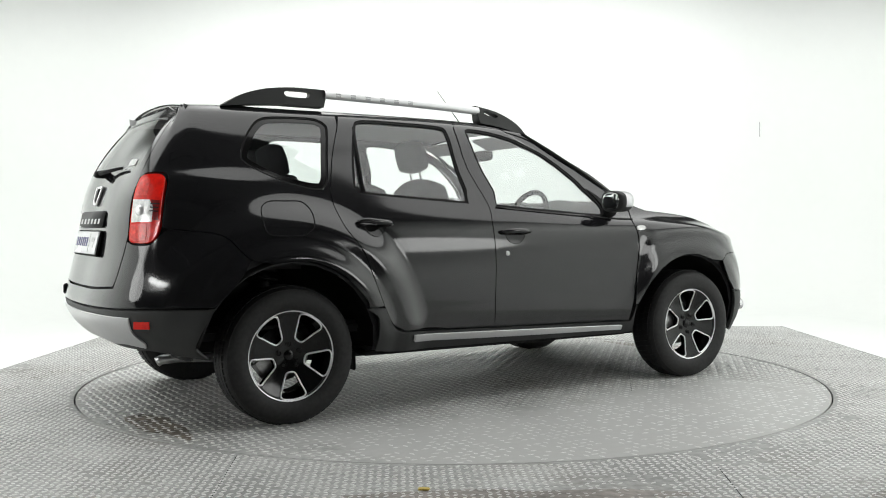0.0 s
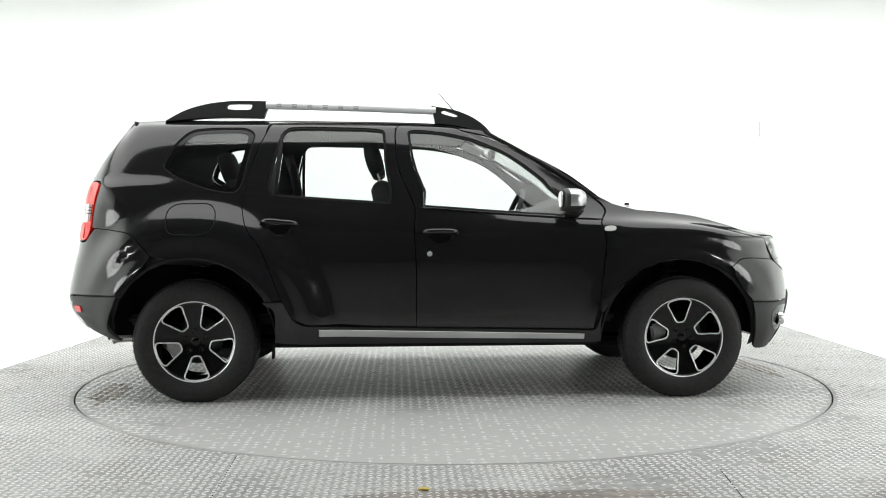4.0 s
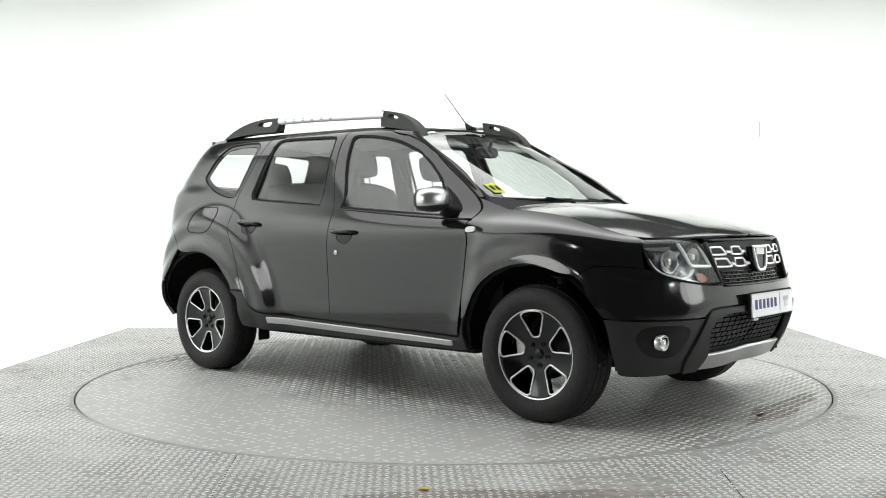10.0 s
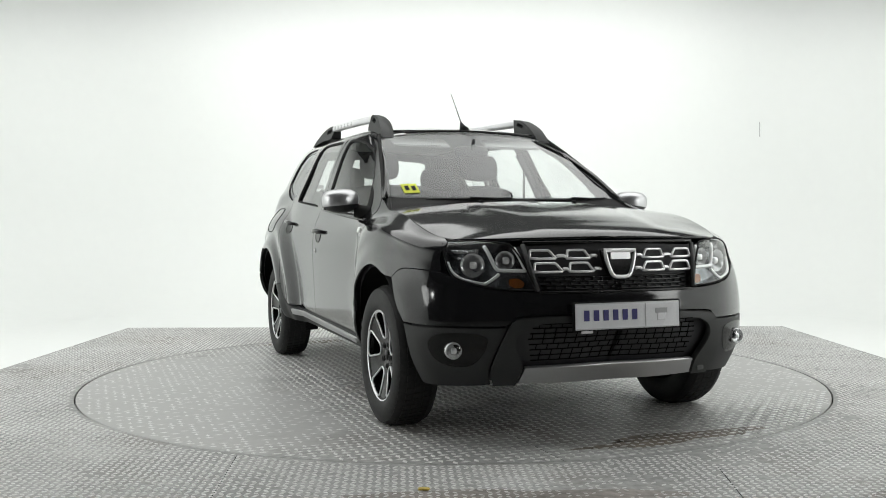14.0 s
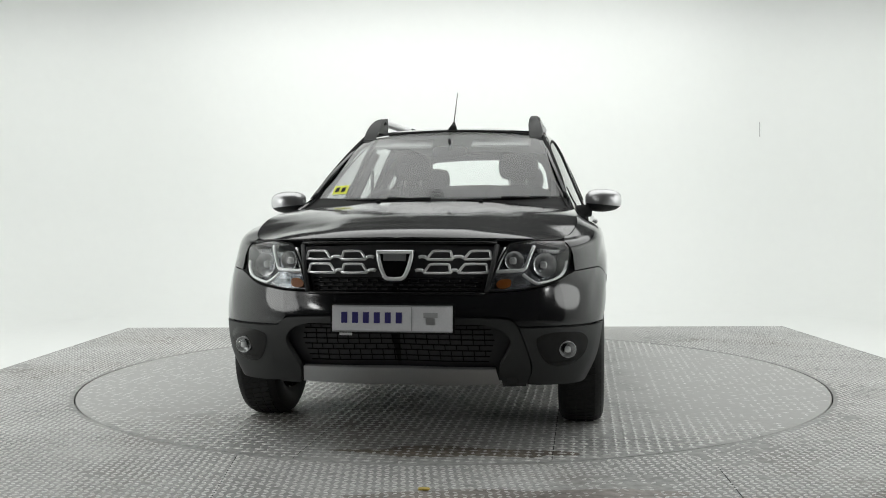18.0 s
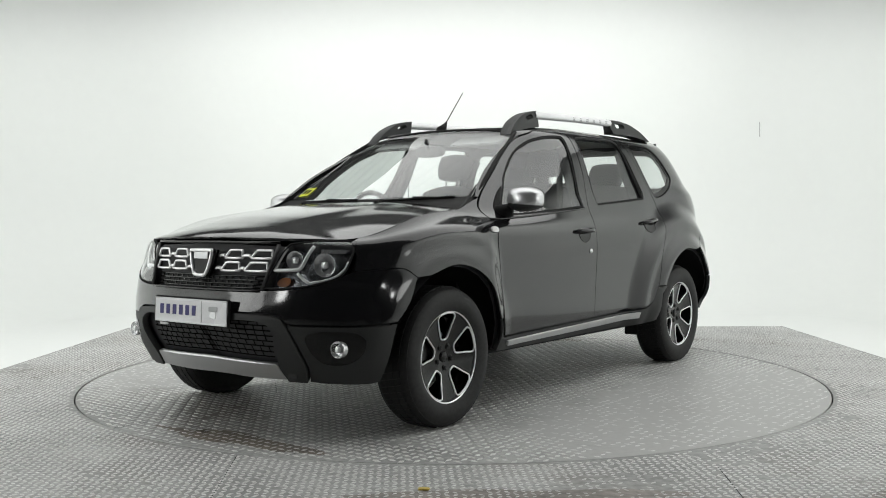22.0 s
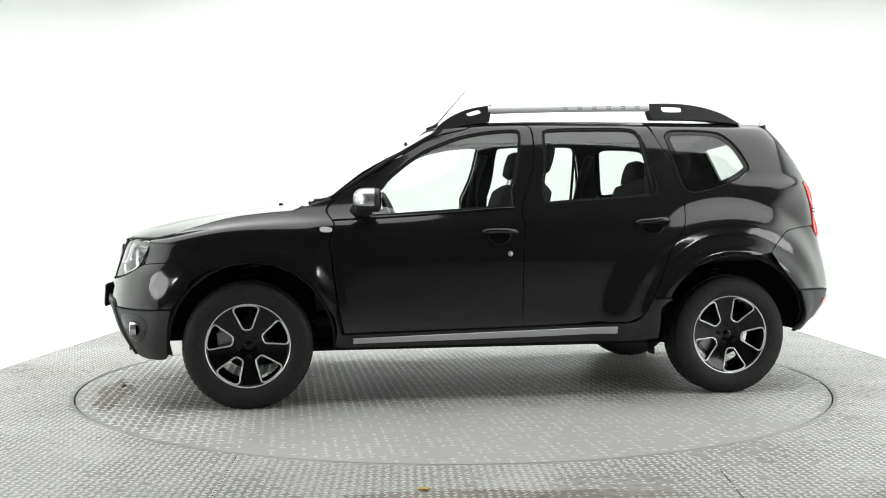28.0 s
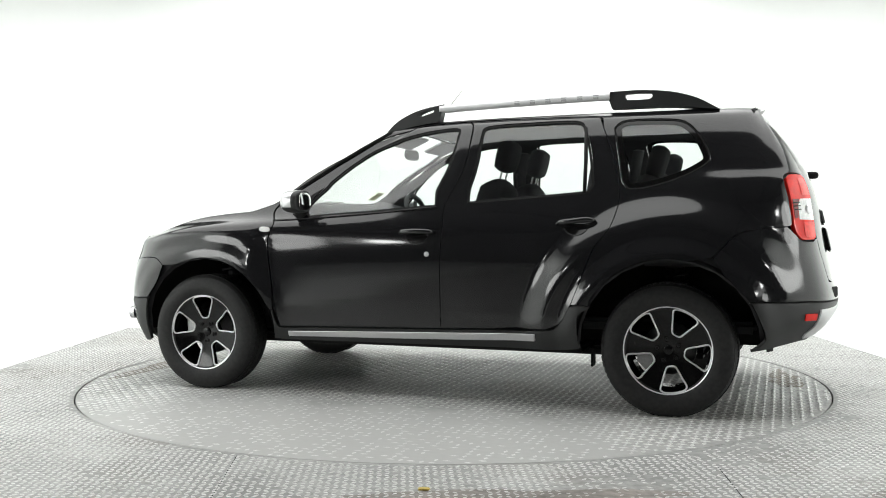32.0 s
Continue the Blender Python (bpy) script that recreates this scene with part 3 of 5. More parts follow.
# outlines on the side, (x, z)
F_WIN = [(.676, 1.008), (.676, 1.008), (.618, 1.172), (.590, 1.210), (.464, 1.313), (.336, 1.391), (.208, 1.443), (.015, 1.485), (-.145, 1.497), (-.178, 1.472), (-.093, 1.059), (-.093, 1.059)]
R_WIN = [(-.275, 1.074), (-.275, 1.074), (-.307, 1.455), (-.340, 1.500), (-.60, 1.512), (-.82, 1.512), (-.880, 1.477), (-.952, 1.17), (-.930, 1.122), (-.930, 1.122)]
Q_WIN = [(-1.036, 1.460), (-1.062, 1.494), (-1.11, 1.508), (-1.25, 1.508), (-1.377, 1.495), (-1.461, 1.427), (-1.520, 1.318), (-1.522, 1.275), (-1.461, 1.230), (-1.321, 1.170), (-1.20, 1.141), (-1.128, 1.141), (-1.088, 1.199)]
SPLIT = [(-.137, .400), (-.138, .707), (-.147, .951), (-.190, 1.169), (-.226, 1.532)]
R_EDGE = [(-.729, .419), (-.805, .456), (-.861, .550), (-.909, .672), (-.971, .825), (-1.055, .948), (-1.088, 1.103), (-1.063, 1.231), (-.981, 1.46), (-.945, 1.535)]
F_EDGE = [(.835, .382), (.876, .594), (.906, .865), (.902, 1.00), (.872, 1.095)]
F_FRAME = [(.66, 1.238), (.50, 1.345), (.36, 1.425), (.20, 1.480), (.02, 1.520)]


def arch(ax, r, a0, a1, zc=.33, n=9, sx=1.0):
    return [(ax + sx * r * math.cos(a), zc + r * math.sin(a)) for a in np.linspace(radians(a0), radians(a1), n)]


F_ARCH = arch(1.3165, .440, -8, 188)   # from front to rear, over the wheel
R_ARCH = arch(-1.3465, .455, 172, -12, .335)  # from tail to front
dup = lambda pts: [pts[0], *pts, pts[-1]]

f_win, r_win, q_win = (curve(side(w, 4, 13.5, 5.2)) for w in (F_WIN, R_WIN, Q_WIN))
front_doors = pair("front_door", PAINT, curve(side(dup(F_EDGE) + F_FRAME + [(-.22, 1.532)] + [(-.22, 1.532)] + SPLIT[-2::-1] + [SPLIT[0]])), [f_win], grid=(.08, .15))
rear_doors = pair("rear_door", PAINT, curve(side(dup(SPLIT) + [(-.5, 1.537)] + dup(R_EDGE[::-1]))), [r_win], grid=(.05, .10))

# front wing: door edge, bonnet line, headlamp, bumper joint, wheel arch
bonnet = [np.array((s, 6.0)) for s in (13.0, 13.8, 14.6, 15.4, 16.0, 16.6)]
lamp_edge = side([(1.838, .885), (1.846, .83), (1.866, .757)], 14, 19)
arch_f = side(F_ARCH, 11, 18)
wing = side([(.876, .475), (.876, .475), (.880, .594), (.910, .865), (.906, 1.00), (.878, 1.10), (.878, 1.10)], 11, 14)
wing_top = side([(.93, 1.088), (1.0, 1.066)], 11, 14)
join = side([(1.866, .757), (1.76, .766), (1.662, .763), (1.600, .722)], 14, 19)
arch_rear_part = [p for p in arch_f if skin(p)[2] > .475 and skin(p)[0] < 1.59]
fenders = pair("front_wing", PAINT, curve(wing + wing_top + bonnet + [lamp_edge[0], lamp_edge[0]] + lamp_edge[1:2] + [join[0], join[0]] + join[1:] + [join[-1]] + arch_rear_part[0:] + [side([(.893, .475)], 11, 14)[0]] * 2), grid=(.04, .08))

# nose
HEAD = [(.738, .815), (.738, .86), (.715, .890), (.60, .893), (.487, .878), (.487, .878), (.430, .774), (.397, .682), (.397, .682), (.519, .684), (.652, .708), (.722, .744)]
head = curve(nose(HEAD))
lamp_low = nose([(.722, .738), (.652, .702), (.519, .678), (.39, .672), (.2, .668)]) + [np.array((21., nose([(.0, .666)])[0][1]))]
mid_v = lambda z, end=21.: np.array((end, find(0, z, (1, 2), 20, 21)[1] if end > 5 else find(0, z, (1, 2), 0, 1)[1]))
clad_line = nose([(0.02, .578), (.24, .576), (.485, .564), (.525, .530), (.60, .525)]) + side([(1.86, .524), (1.722, .530)], 14, 19.5)
bumper_arch = [p for p in arch_f if skin(p)[2] > .535 and skin(p)[0] > 1.6]
bumper = [join[-1], join[-1]] + join[-2::-1] + [join[0]] + lamp_low[:-1] + [mid_v(.666), mid_v(.666), mid_v(.578), mid_v(.578)] + clad_line[1:] + [clad_line[-1]] + bumper_arch
front_bumper = whole("front_bumper", PAINT, curve(bumper), label="glossy black painted bumper", grid=(.08, .16))
low = lambda s: np.array((s, 0.02))
bull = [mid_v(.574), mid_v(.574)] + nose([(.24, .572), (.480, .560), (.520, .526), (.573, .340), (.548, .262), (.548, .262), (.45, .262), (.45, .262), (.438, .345), (.487, .45), (.468, .50), (.40, .532), (.30, .538)]) + [mid_v(.538), mid_v(.538)]
bull_bar = whole("bull_bar", PLASTIC, curve(bull), lift=.012, depth=.03, label="dark grey plastic frame round the lower grille")
clad_arch = [p for p in arch_f if skin(p)[2] < .53 and skin(p)[0] > 1.5][::-1]
clad = nose([(.524, .524), (.524, .524), (.60, .520)]) + side([(1.86, .519), (1.722, .525), (1.722, .525)], 14, 19.5) + clad_arch + [low(16.3), low(16.3)] + nose([(.62, .256), (.553, .262), (.553, .262), (.577, .340)])
claddings = pair("bumper_corner", PLASTIC, curve(clad), label="dark grey textured plastic corner", depth=.02)
skid = whole("skid_plate", SILVER, curve([mid_v(.343)] * 2 + nose([(.426, .343), (.426, .343), (.442, .268), (.442, .268), (.25, .262)]) + [mid_v(.260)] * 2), lift=.006, depth=.02, label="silver skid plate under the nose")
lower_grille = whole("lower_grille", MATT_BLACK, curve([mid_v(.545)] * 2 + nose([(.40, .538), (.49, .45), (.445, .335), (.445, .335)]) + [mid_v(.335)] * 2), lift=-.045, depth=0)
grille_back = whole("grille_back", MATT_BLACK, curve([mid_v(.895)] * 2 + nose([(.445, .89), (.445, .89), (.388, .672), (.388, .672)]) + [mid_v(.660)] * 2), lift=-.04, depth=0)

# flanks below the doors
sill = side([(.880, .472), (.880, .472), (.846, .378), (.80, .374), (-.134, .394), (-.729, .413), (-.80, .449), (-.856, .545), (-.856, .545), (-.965, .545)], 5, 16) \
    + side([(-.905, .50), (-.897, .42), (-.902, .325), (-.902, .325)], 5, 12) + [low(8.2), low(10), low(12)] + side([(.885, .308), (.885, .308), (.876, .40)], 10, 15) + side([(.888, .472)], 10, 15) * 2
sills = pair("sill_cladding", PLASTIC, curve(sill), label="dark grey textured plastic sill", depth=.03)
strip = side([(.79, .356), (.79, .356), (.79, .331), (.79, .331), (.1, .342), (-.668, .360), (-.668, .360), (-.668, .394), (-.668, .394), (.1, .374)], 7, 13)

# tail
arch_r = side(R_ARCH, 4, 9)
GATE = [(.535, .675), (.55, .72), (.565, .85), (.572, .92), (.555, 1.09), (.572, 1.19), (.562, 1.27), (.525, 1.42), (.475, 1.525)]
gate = tail(GATE)
LAMP = [(.577, 1.178), (.600, 1.200), (.668, 1.202), (.700, 1.180), (.722, 1.06), (.730, .965), (.724, .91), (.70, .880), (.62, .878), (.588, .90), (.572, 1.09)]
lamp = curve(tail(LAMP))
joint_r = side([(-1.555, .796), (-1.60, .845), (-1.677, .914), (-1.80, .936), (-1.893, .944)], 2.5, 7)
FUEL = [(-1.475, 1.038), (-1.431, 1.073), (-1.34, 1.077), (-1.257, 1.073), (-1.221, 1.025), (-1.230, .945), (-1.287, .911), (-1.38, .909), (-1.457, .918), (-1.478, .96)]
fuel = curve(side(FUEL, 4, 8))
quarter_arch = [p for p in arch_r if skin(p)[2] > .55 and skin(p)[0] > -1.54]
lamp_out = tail([(.735, .955), (.727, 1.065), (.706, 1.183), (.672, 1.207), (.60, 1.206)])
quarter = [joint_r[0], joint_r[0]] + joint_r[1:] + [joint_r[-1]] + lamp_out[:] + gate[5:] + [gate[-1], np.array((3.1, 10.)), np.array((3.1, 10.)), np.array((4.5, 10.)), np.array((6, 10.)), np.array((7.2, 10.)), np.array((8.05, 10.)), np.array((8.05, 10.))] \
    + side(R_EDGE[:1:-1], 5, 9) + side([(-.866, .551)] * 2 + [(-.955, .551)] * 2, 5, 9) + quarter_arch[::-1]
quarters = pair("rear_quarter_panel", PAINT, curve(quarter), [q_win], depth=.012, grid=(.05, .10))
bumper_r_arch = [p for p in arch_r if skin(p)[2] > .59 and skin(p)[0] < -1.555]
rear_b = [joint_r[0], joint_r[0]] + joint_r[1:] + [joint_r[-1]] + tail([(.730, .91), (.702, .873), (.62, .872), (.575, .885), (.568, .85), (.553, .72), (.538, .668), (.538, .668), (.3, .655)]) + [mid_v(.652, 0.)] * 2 + [mid_v(.570, 0.)] * 2 + tail([(.3, .572), (.60, .576), (.80, .582)]) + side([(-1.72, .587)] * 2, 4, 7) + bumper_r_arch[:]
rear_bumper = whole("rear_bumper", PAINT, curve(rear_b), label="glossy black painted bumper", grid=(.08, .16))
clad_r_arch = [p for p in arch_r if skin(p)[2] < .58 and skin(p)[0] < -1.5][::-1]
rear_c = [mid_v(.565, 0.)] * 2 + tail([(.3, .567), (.60, .571), (.80, .577)]) + side([(-1.72, .582)] * 2, 4, 7) + clad_r_arch + [low(4.9)] * 2 + [low(3), low(1.5), low(0.), low(0.)]
rear_cladding = whole("rear_bumper_cladding", PLASTIC, curve(rear_c), label="dark grey textured plastic lower bumper", depth=.02)
R_GLASS = [(.25, 1.238), (.44, 1.236), (.512, 1.268), (.492, 1.40), (.455, 1.475), (.41, 1.49), (.2, 1.502)]
r_glass = curve([mid_v(1.238, 0.)] * 2 + tail(R_GLASS) + [mid_v(1.505, 0.)] * 2)
# (the gate's window runs across the middle: the gate is cut in two arms and a foot)
tailgate = whole("tailgate", PAINT, curve([mid_v(.658, 0.)] * 2 + tail([(.3, .662), (.533, .674), (.533, .674)]) + gate[1:-1] + [gate[-1], gate[-1], np.array((1.4, 10.)), np.array((0., 10.)), np.array((0., 10.))]
                                          + [mid_v(1.505, 0.)] * 2 + tail(R_GLASS[::-1]) + [mid_v(1.238, 0.)] * 2))

# roof side and pillar
frame_top = side([(-.955, 1.538), (-.955, 1.538), (-.5, 1.541), (-.22, 1.537), (.02, 1.525), (.20, 1.486), (.36, 1.430), (.50, 1.350), (.66, 1.243), (.878, 1.102), (.878, 1.102)], 7, 14)
cant = frame_top + side([(.90, 1.108), (.835, 1.165), (.738, 1.24)], 11, 14) + [np.array((13., 7.15)), np.array((13., 7.5)), np.array((13., 8.5)), np.array((13., 9.5)), np.array((13., 10.)), np.array((13., 10.)), np.array((12., 10.)), np.array((10.5, 10.)), np.array((9., 10.)), np.array((8.1, 10.)), np.array((8.1, 10.))]
pillars = pair("roof_side", PAINT, curve(cant), gap=.0015)


# ---- bonnet, windscreen and roof: sheets between the edges of the skin ----
def bowed(edge, mid, sag=2.2):
    """A sheet from the car's left edge (t = 0) to its middle (t = 1), level across the middle."""
    def surf(st):
        st = np.asarray(st, float)
        a, b = edge(st[..., 0]), mid(st[..., 0])
        t = st[..., 1][..., None]
        w = 1 - np.abs(1 - t) ** sag
        p = a + (b - a) * w
        p[..., 1] = (a[..., 1:2] * (1 - t))[..., 0]
        return p

    def normal(st, e=2e-3):
        st = np.asarray(st, float)
        n = np.cross(surf(st + (e, 0)) - surf(st - (e, 0)), surf(st + (0, e)) - surf(st - (0, e)))
        n /= np.linalg.norm(n, axis=-1)[..., None] + 1e-12
        return n * np.sign(n[..., 2:3])
    return surf, normal


def bonnet_edge(s):
    return skin(np.stack([s, np.full_like(s, 6.0)], -1))


def bonnet_mid(s):
    x = smooth_line((13, 14, 15, 16, 17, 18, 19, 20, 21), (1.03, 1.30, 1.52, 1.68, 1.79, 1.88, 1.96, 2.02, 2.045), s)
    z = smooth_line((1.0, 1.16, 1.33, 1.51, 1.68, 1.85, 1.95, 2.01, 2.045), (1.086, 1.074, 1.055, 1.029, 1.001, .964, .946, .926, .905), x)
    return np.stack([x, 0 * x, z], -1)


bsurf0, _ = bowed(bonnet_edge, bonnet_mid, 2.3)


def bsurf(st):
    p = bsurf0(st)
    y = np.abs(p[..., 1])
    ridge = .42 + .10 * (1.9 - p[..., 0])  # two ridges that spread towards the screen
    w = step(1.02, 1.2, p[..., 0]) * (1 - step(1.80, 1.98, p[..., 0]))
    p[..., 2] += w * .007 * (1 - step(-.06, .06, y - ridge * .78))
    return p


def bnormal(st, e=3e-3):
    st = np.asarray(st, float)
    n = np.cross(bsurf(st + (e, 0)) - bsurf(st - (e, 0)), bsurf(st + (0, e)) - bsurf(st - (0, e)))
    n /= np.linalg.norm(n, axis=-1)[..., None] + 1e-12
    return n * np.sign(n[..., 2:3])


c2 = lambda *p: [np.array(q, float) for q in p]
bonnet_part = whole("bonnet", PAINT, curve(c2((13.0, 0), (13.0, 0), (14, 0), (15, 0), (16, 0), (17, 0), (18, 0), (19, 0), (20, 0), (21, 0), (21, 0), (21, 1), (21, 1), (13.0, 1), (13.0, 1), (13.0, .5))), surf=bsurf, normal=bnormal, grid=(.13, .05), gap=.002)


def screen_edge(s):  # s: 0 at the foot, 1 at the roof
    z = 1.105 + s * (1.492 - 1.105)
    x = smooth_line((0, .25, .5, .75, 1), (.886, .742, .592, .432, .262), s)
    y = smooth_line((0, .25, .5, .75, 1), (.700, .672, .636, .596, .550), s)
    return np.stack([x, y, z], -1)


def screen_mid(s):
    z = 1.098 + s * (1.528 - 1.098)
    x = smooth_line((0, .25, .5, .75, 1), (.99, .808, .626, .447, .278), s)
    return np.stack([x, 0 * x, z], -1)


wsurf, wnormal = bowed(screen_edge, screen_mid)


def roof_edge(s):  # s: 0 at the windscreen, 1 at the tail
    q = np.stack([smooth_line((0, 1), (13, 3.1), s), np.full_like(s, 10.0)], -1)
    return skin(q)


def roof_mid(s):
    e = roof_edge(s)
    x = e[..., 0] + smooth_line((0, .3, .8, 1), (.055, .0, .0, -.015), s)
    z = smooth_line((-1.8, -1.70, -1.4, -.8, -.3, .1, .3), (1.575, 1.587, 1.602, 1.604, 1.592, 1.562, 1.530), x)
    return np.stack([x, 0 * x, z], -1)


rsurf, rnormal = bowed(roof_edge, roof_mid, 2.4)
roof = whole("roof", PAINT, curve(c2((0, 0), (0, 0), (.25, 0), (.5, 0), (.75, 0), (1, 0), (1, 0), (1, .3), (1, 1), (1, 1), (0, 1), (0, 1), (0, .5)), 8), surf=rsurf, normal=rnormal, grid=(.03, .07), gap=.001)


# ---- helpers for the car's details ----
def push(loop, d, surf=skin):
    """The loop moved into itself by d metres on the skin."""
    loop = np.asarray(loop)
    c = surf(loop)
    e = 1e-3
    ju, jv = (surf(loop + (e, 0)) - surf(loop - (e, 0))) / (2 * e), (surf(loop + (0, e)) - surf(loop - (0, e))) / (2 * e)
    t = np.roll(c, -1, 0) - np.roll(c, 1, 0)
    n = np.cross(ju, jv)
    w = np.cross(n, t)
    w /= np.linalg.norm(w, axis=1)[:, None] + 1e-12
    duv = []
    for k in range(len(loop)):
        J = np.stack([ju[k], jv[k]], 1)
        duv.append(np.linalg.lstsq(J, w[k] * d, rcond=None)[0])
    duv = np.array(duv)
    a, b = loop + duv, loop - duv
    area = lambda q: abs(np.sum(q[:, 0] * np.roll(q[:, 1], -1) - np.roll(q[:, 0], -1) * q[:, 1]))
    return a if (area(a) < area(b)) == (d > 0) else b


def tube_bm(pts, r, n=8, closed=False, flat=1.0):
    """A round bar along the points."""
    pts = [Vector(p) for p in pts]
    bm = bmesh.new()
    m = len(pts)
    rings = []
    up = None
    for i in range(m):
        a, b = pts[i - 1] if (i or closed) else pts[0], pts[(i + 1) % m] if (i < m - 1 or closed) else pts[-1]
        t = (b - a).normalized()
        if up is None:
            up = t.orthogonal().normalized()
        up = (up - t * up.dot(t)).normalized()
        w = t.cross(up)
        rr = r[i] if isinstance(r, (list, tuple)) else r
        rings.append([bm.verts.new(pts[i] + (up * math.cos(2 * math.pi * k / n) * flat + w * math.sin(2 * math.pi * k / n)) * rr) for k in range(n)])
    for i in range(m if closed else m - 1):
        a, b = rings[i], rings[(i + 1) % m]
        for k in range(n):
            bm.faces.new((a[k], a[(k + 1) % n], b[(k + 1) % n], b[k]))
    if not closed:
        bm.faces.new(rings[0][::-1])
        bm.faces.new(rings[-1])
    bmesh.ops.recalc_face_normals(bm, faces=bm.faces[:])
    return bm


def flip_bm(bm):
    """The mirror image in the car's middle plane."""
    out = bm.copy()
    bmesh.ops.transform(out, matrix=Matrix.Diagonal((1, -1, 1, 1)), verts=out.verts[:])
    bmesh.ops.reverse_faces(out, faces=out.faces[:])
    return out


def both(name, bm, mat, label="", parents=(None, None), smooth=True):
    other, parents = flip_bm(bm), parents or (None, None)
    return (attach(name, mesh_of(name, bm, mat, smooth), parents[0], label), attach(name, mesh_of(name, other, mat, smooth), parents[1], label))


def one(name, bm, mat, label="", parent=None, smooth=True):
    return attach(name, mesh_of(name, bm, mat, smooth), parent, label)


def join_bm(*bms):
    out = bmesh.new()
    me = bpy.data.meshes.new("scratch")
    for b in bms:
        b.to_mesh(me)
        b.free()
        out.from_mesh(me)
    bpy.data.meshes.remove(me)
    return out


def block(size, m, bevel=.004, seg=2):
    bm = bmesh.new()
    bmesh.ops.create_cube(bm, size=1, matrix=Matrix.Diagonal((*size, 1)))
    if bevel:
        bmesh.ops.bevel(bm, geom=bm.edges[:], offset=bevel, segments=seg, affect="EDGES")
    bmesh.ops.transform(bm, matrix=m, verts=bm.verts[:])
    return bm


def blob(radii, m, squash=None, seg=24, power=.62):
    """A rounded body: an ellipsoid, shaped by squash(v)."""
    bm = bmesh.new()
    bmesh.ops.create_uvsphere(bm, u_segments=seg, v_segments=seg // 2, radius=1)
    for v in bm.verts:
        p = Vector(v.co)
        # towards a rounded box
        p = Vector([math.copysign(abs(c) ** power, c) for c in p])
        k = Vector((p.x * radii[0], p.y * radii[1], p.z * radii[2]))
        v.co = squash(k) if squash else k
    bmesh.ops.transform(bm, matrix=m, verts=bm.verts[:])
    return bm


def plane_surf(origin, u, w):
    """A flat sheet through origin with axes u and w."""
    o, u, w = np.array(origin, float), np.array(u, float), np.array(w, float)
    n = np.cross(u, w)
    n /= np.linalg.norm(n)

    def surf(q):
        q = np.asarray(q, float)
        return o + q[..., :1] * u + q[..., 1:2] * w

    def normal(q):
        return np.broadcast_to(n, (*np.asarray(q).shape[:-1], 3)).copy()
    return surf, normal


def slab(outline, holes, origin, u, w, thick, n=5):
    """A flat piece of an outline, with a given thickness behind its face."""
    surf, normal = plane_surf(origin, u, w)
    kw = dict(surf=surf, normal=normal, grid=(.05, .05), gap=0)
    loops = curve(outline, n), [curve(h, n) for h in holes]
    P, N, fs = sheet(*loops, depth=thick, **kw)
    Pb, Nb, fb = sheet(*loops, depth=0, **kw)
    k = len(P)
    Pb = Pb - Nb * thick
    return np.concatenate([P, Pb]), np.concatenate([N, -Nb]), fs + [tuple(i + k for i in f[::-1]) for f in fb]


def on(q, lift=0.0):
    q = np.asarray(q)
    return Vector(skin(q) + skin_normal(q) * lift)


def side_at(x, z, lift=0.0, lo=3, hi=18.5):
    return on(find(x, z, (0, 2), lo, hi), lift)


def nose_at(y, z, lift=0.0):
    p = on(find(abs(y), z, (1, 2), 15.5, 21, 0, 6.3), lift)
    return Vector((p.x, -p.y if y < 0 else p.y, p.z))


def tail_at(y, z, lift=0.0):
    p = on(find(abs(y), z, (1, 2), 0, 6), lift)
    return Vector((p.x, -p.y if y < 0 else p.y, p.z))


# ---- glass and seals ----
for loop, parents, frame_w in ((f_win, front_doors, .012), (r_win, rear_doors, .012), (q_win, quarters, .006)):
    pair("window_seal", MATT_BLACK, loop, [push(loop, frame_w)], parents=parents, lift=-.004, depth=.012, gap=-.001, label="black rubber window seal")
    if parents is quarters:
        pair("window_border", GLOSS_BLACK, push(loop, .004), [push(loop, .034)], parents=parents, lift=-.007, depth=.002, gap=0, label="black printed edge of the glass")
    pair("window", GLASS, push(loop, frame_w - .006), parents=parents, lift=-.010, depth=0, label="lightly tinted side window")
bar = [side_at(-.885, 1.47, -.004), side_at(-.898, 1.30, -.004), side_at(-.905, 1.13, -.004)]
both("window_divider", tube_bm(bar, .010, 8, flat=1.0), MATT_BLACK, parents=rear_doors)
whole("rear_window", GLASS, r_glass, parent=tailgate, lift=-.006, depth=0, label="tinted heated rear window")
windscreen = whole("windscreen", SCREEN_GLASS, curve(c2((0, 0), (0, 0), (.5, 0), (1, 0), (1, 0), (1, 1), (1, 1), (0, 1), (0, 1))), surf=wsurf, normal=wnormal, grid=(.06, .08), gap=0, depth=0, label="clear laminated windscreen")
edge_pts = [Vector(wsurf(np.array((s, 0.0)))) + Vector((.004, .003, .0)) for s in np.linspace(0, 1, 14)]
both("windscreen_seal", tube_bm(edge_pts, .011, 8), MATT_BLACK, parents=(windscreen, windscreen), label="black rubber edge strip")
top_pts = [Vector(wsurf(np.array((1.0, t)))) for t in np.linspace(0, 1, 10)]
top_pts += [Vector((p.x, -p.y, p.z)) for p in top_pts[-2::-1]]
one("header_seal", tube_bm(top_pts, .009, 8), MATT_BLACK, parent=windscreen)


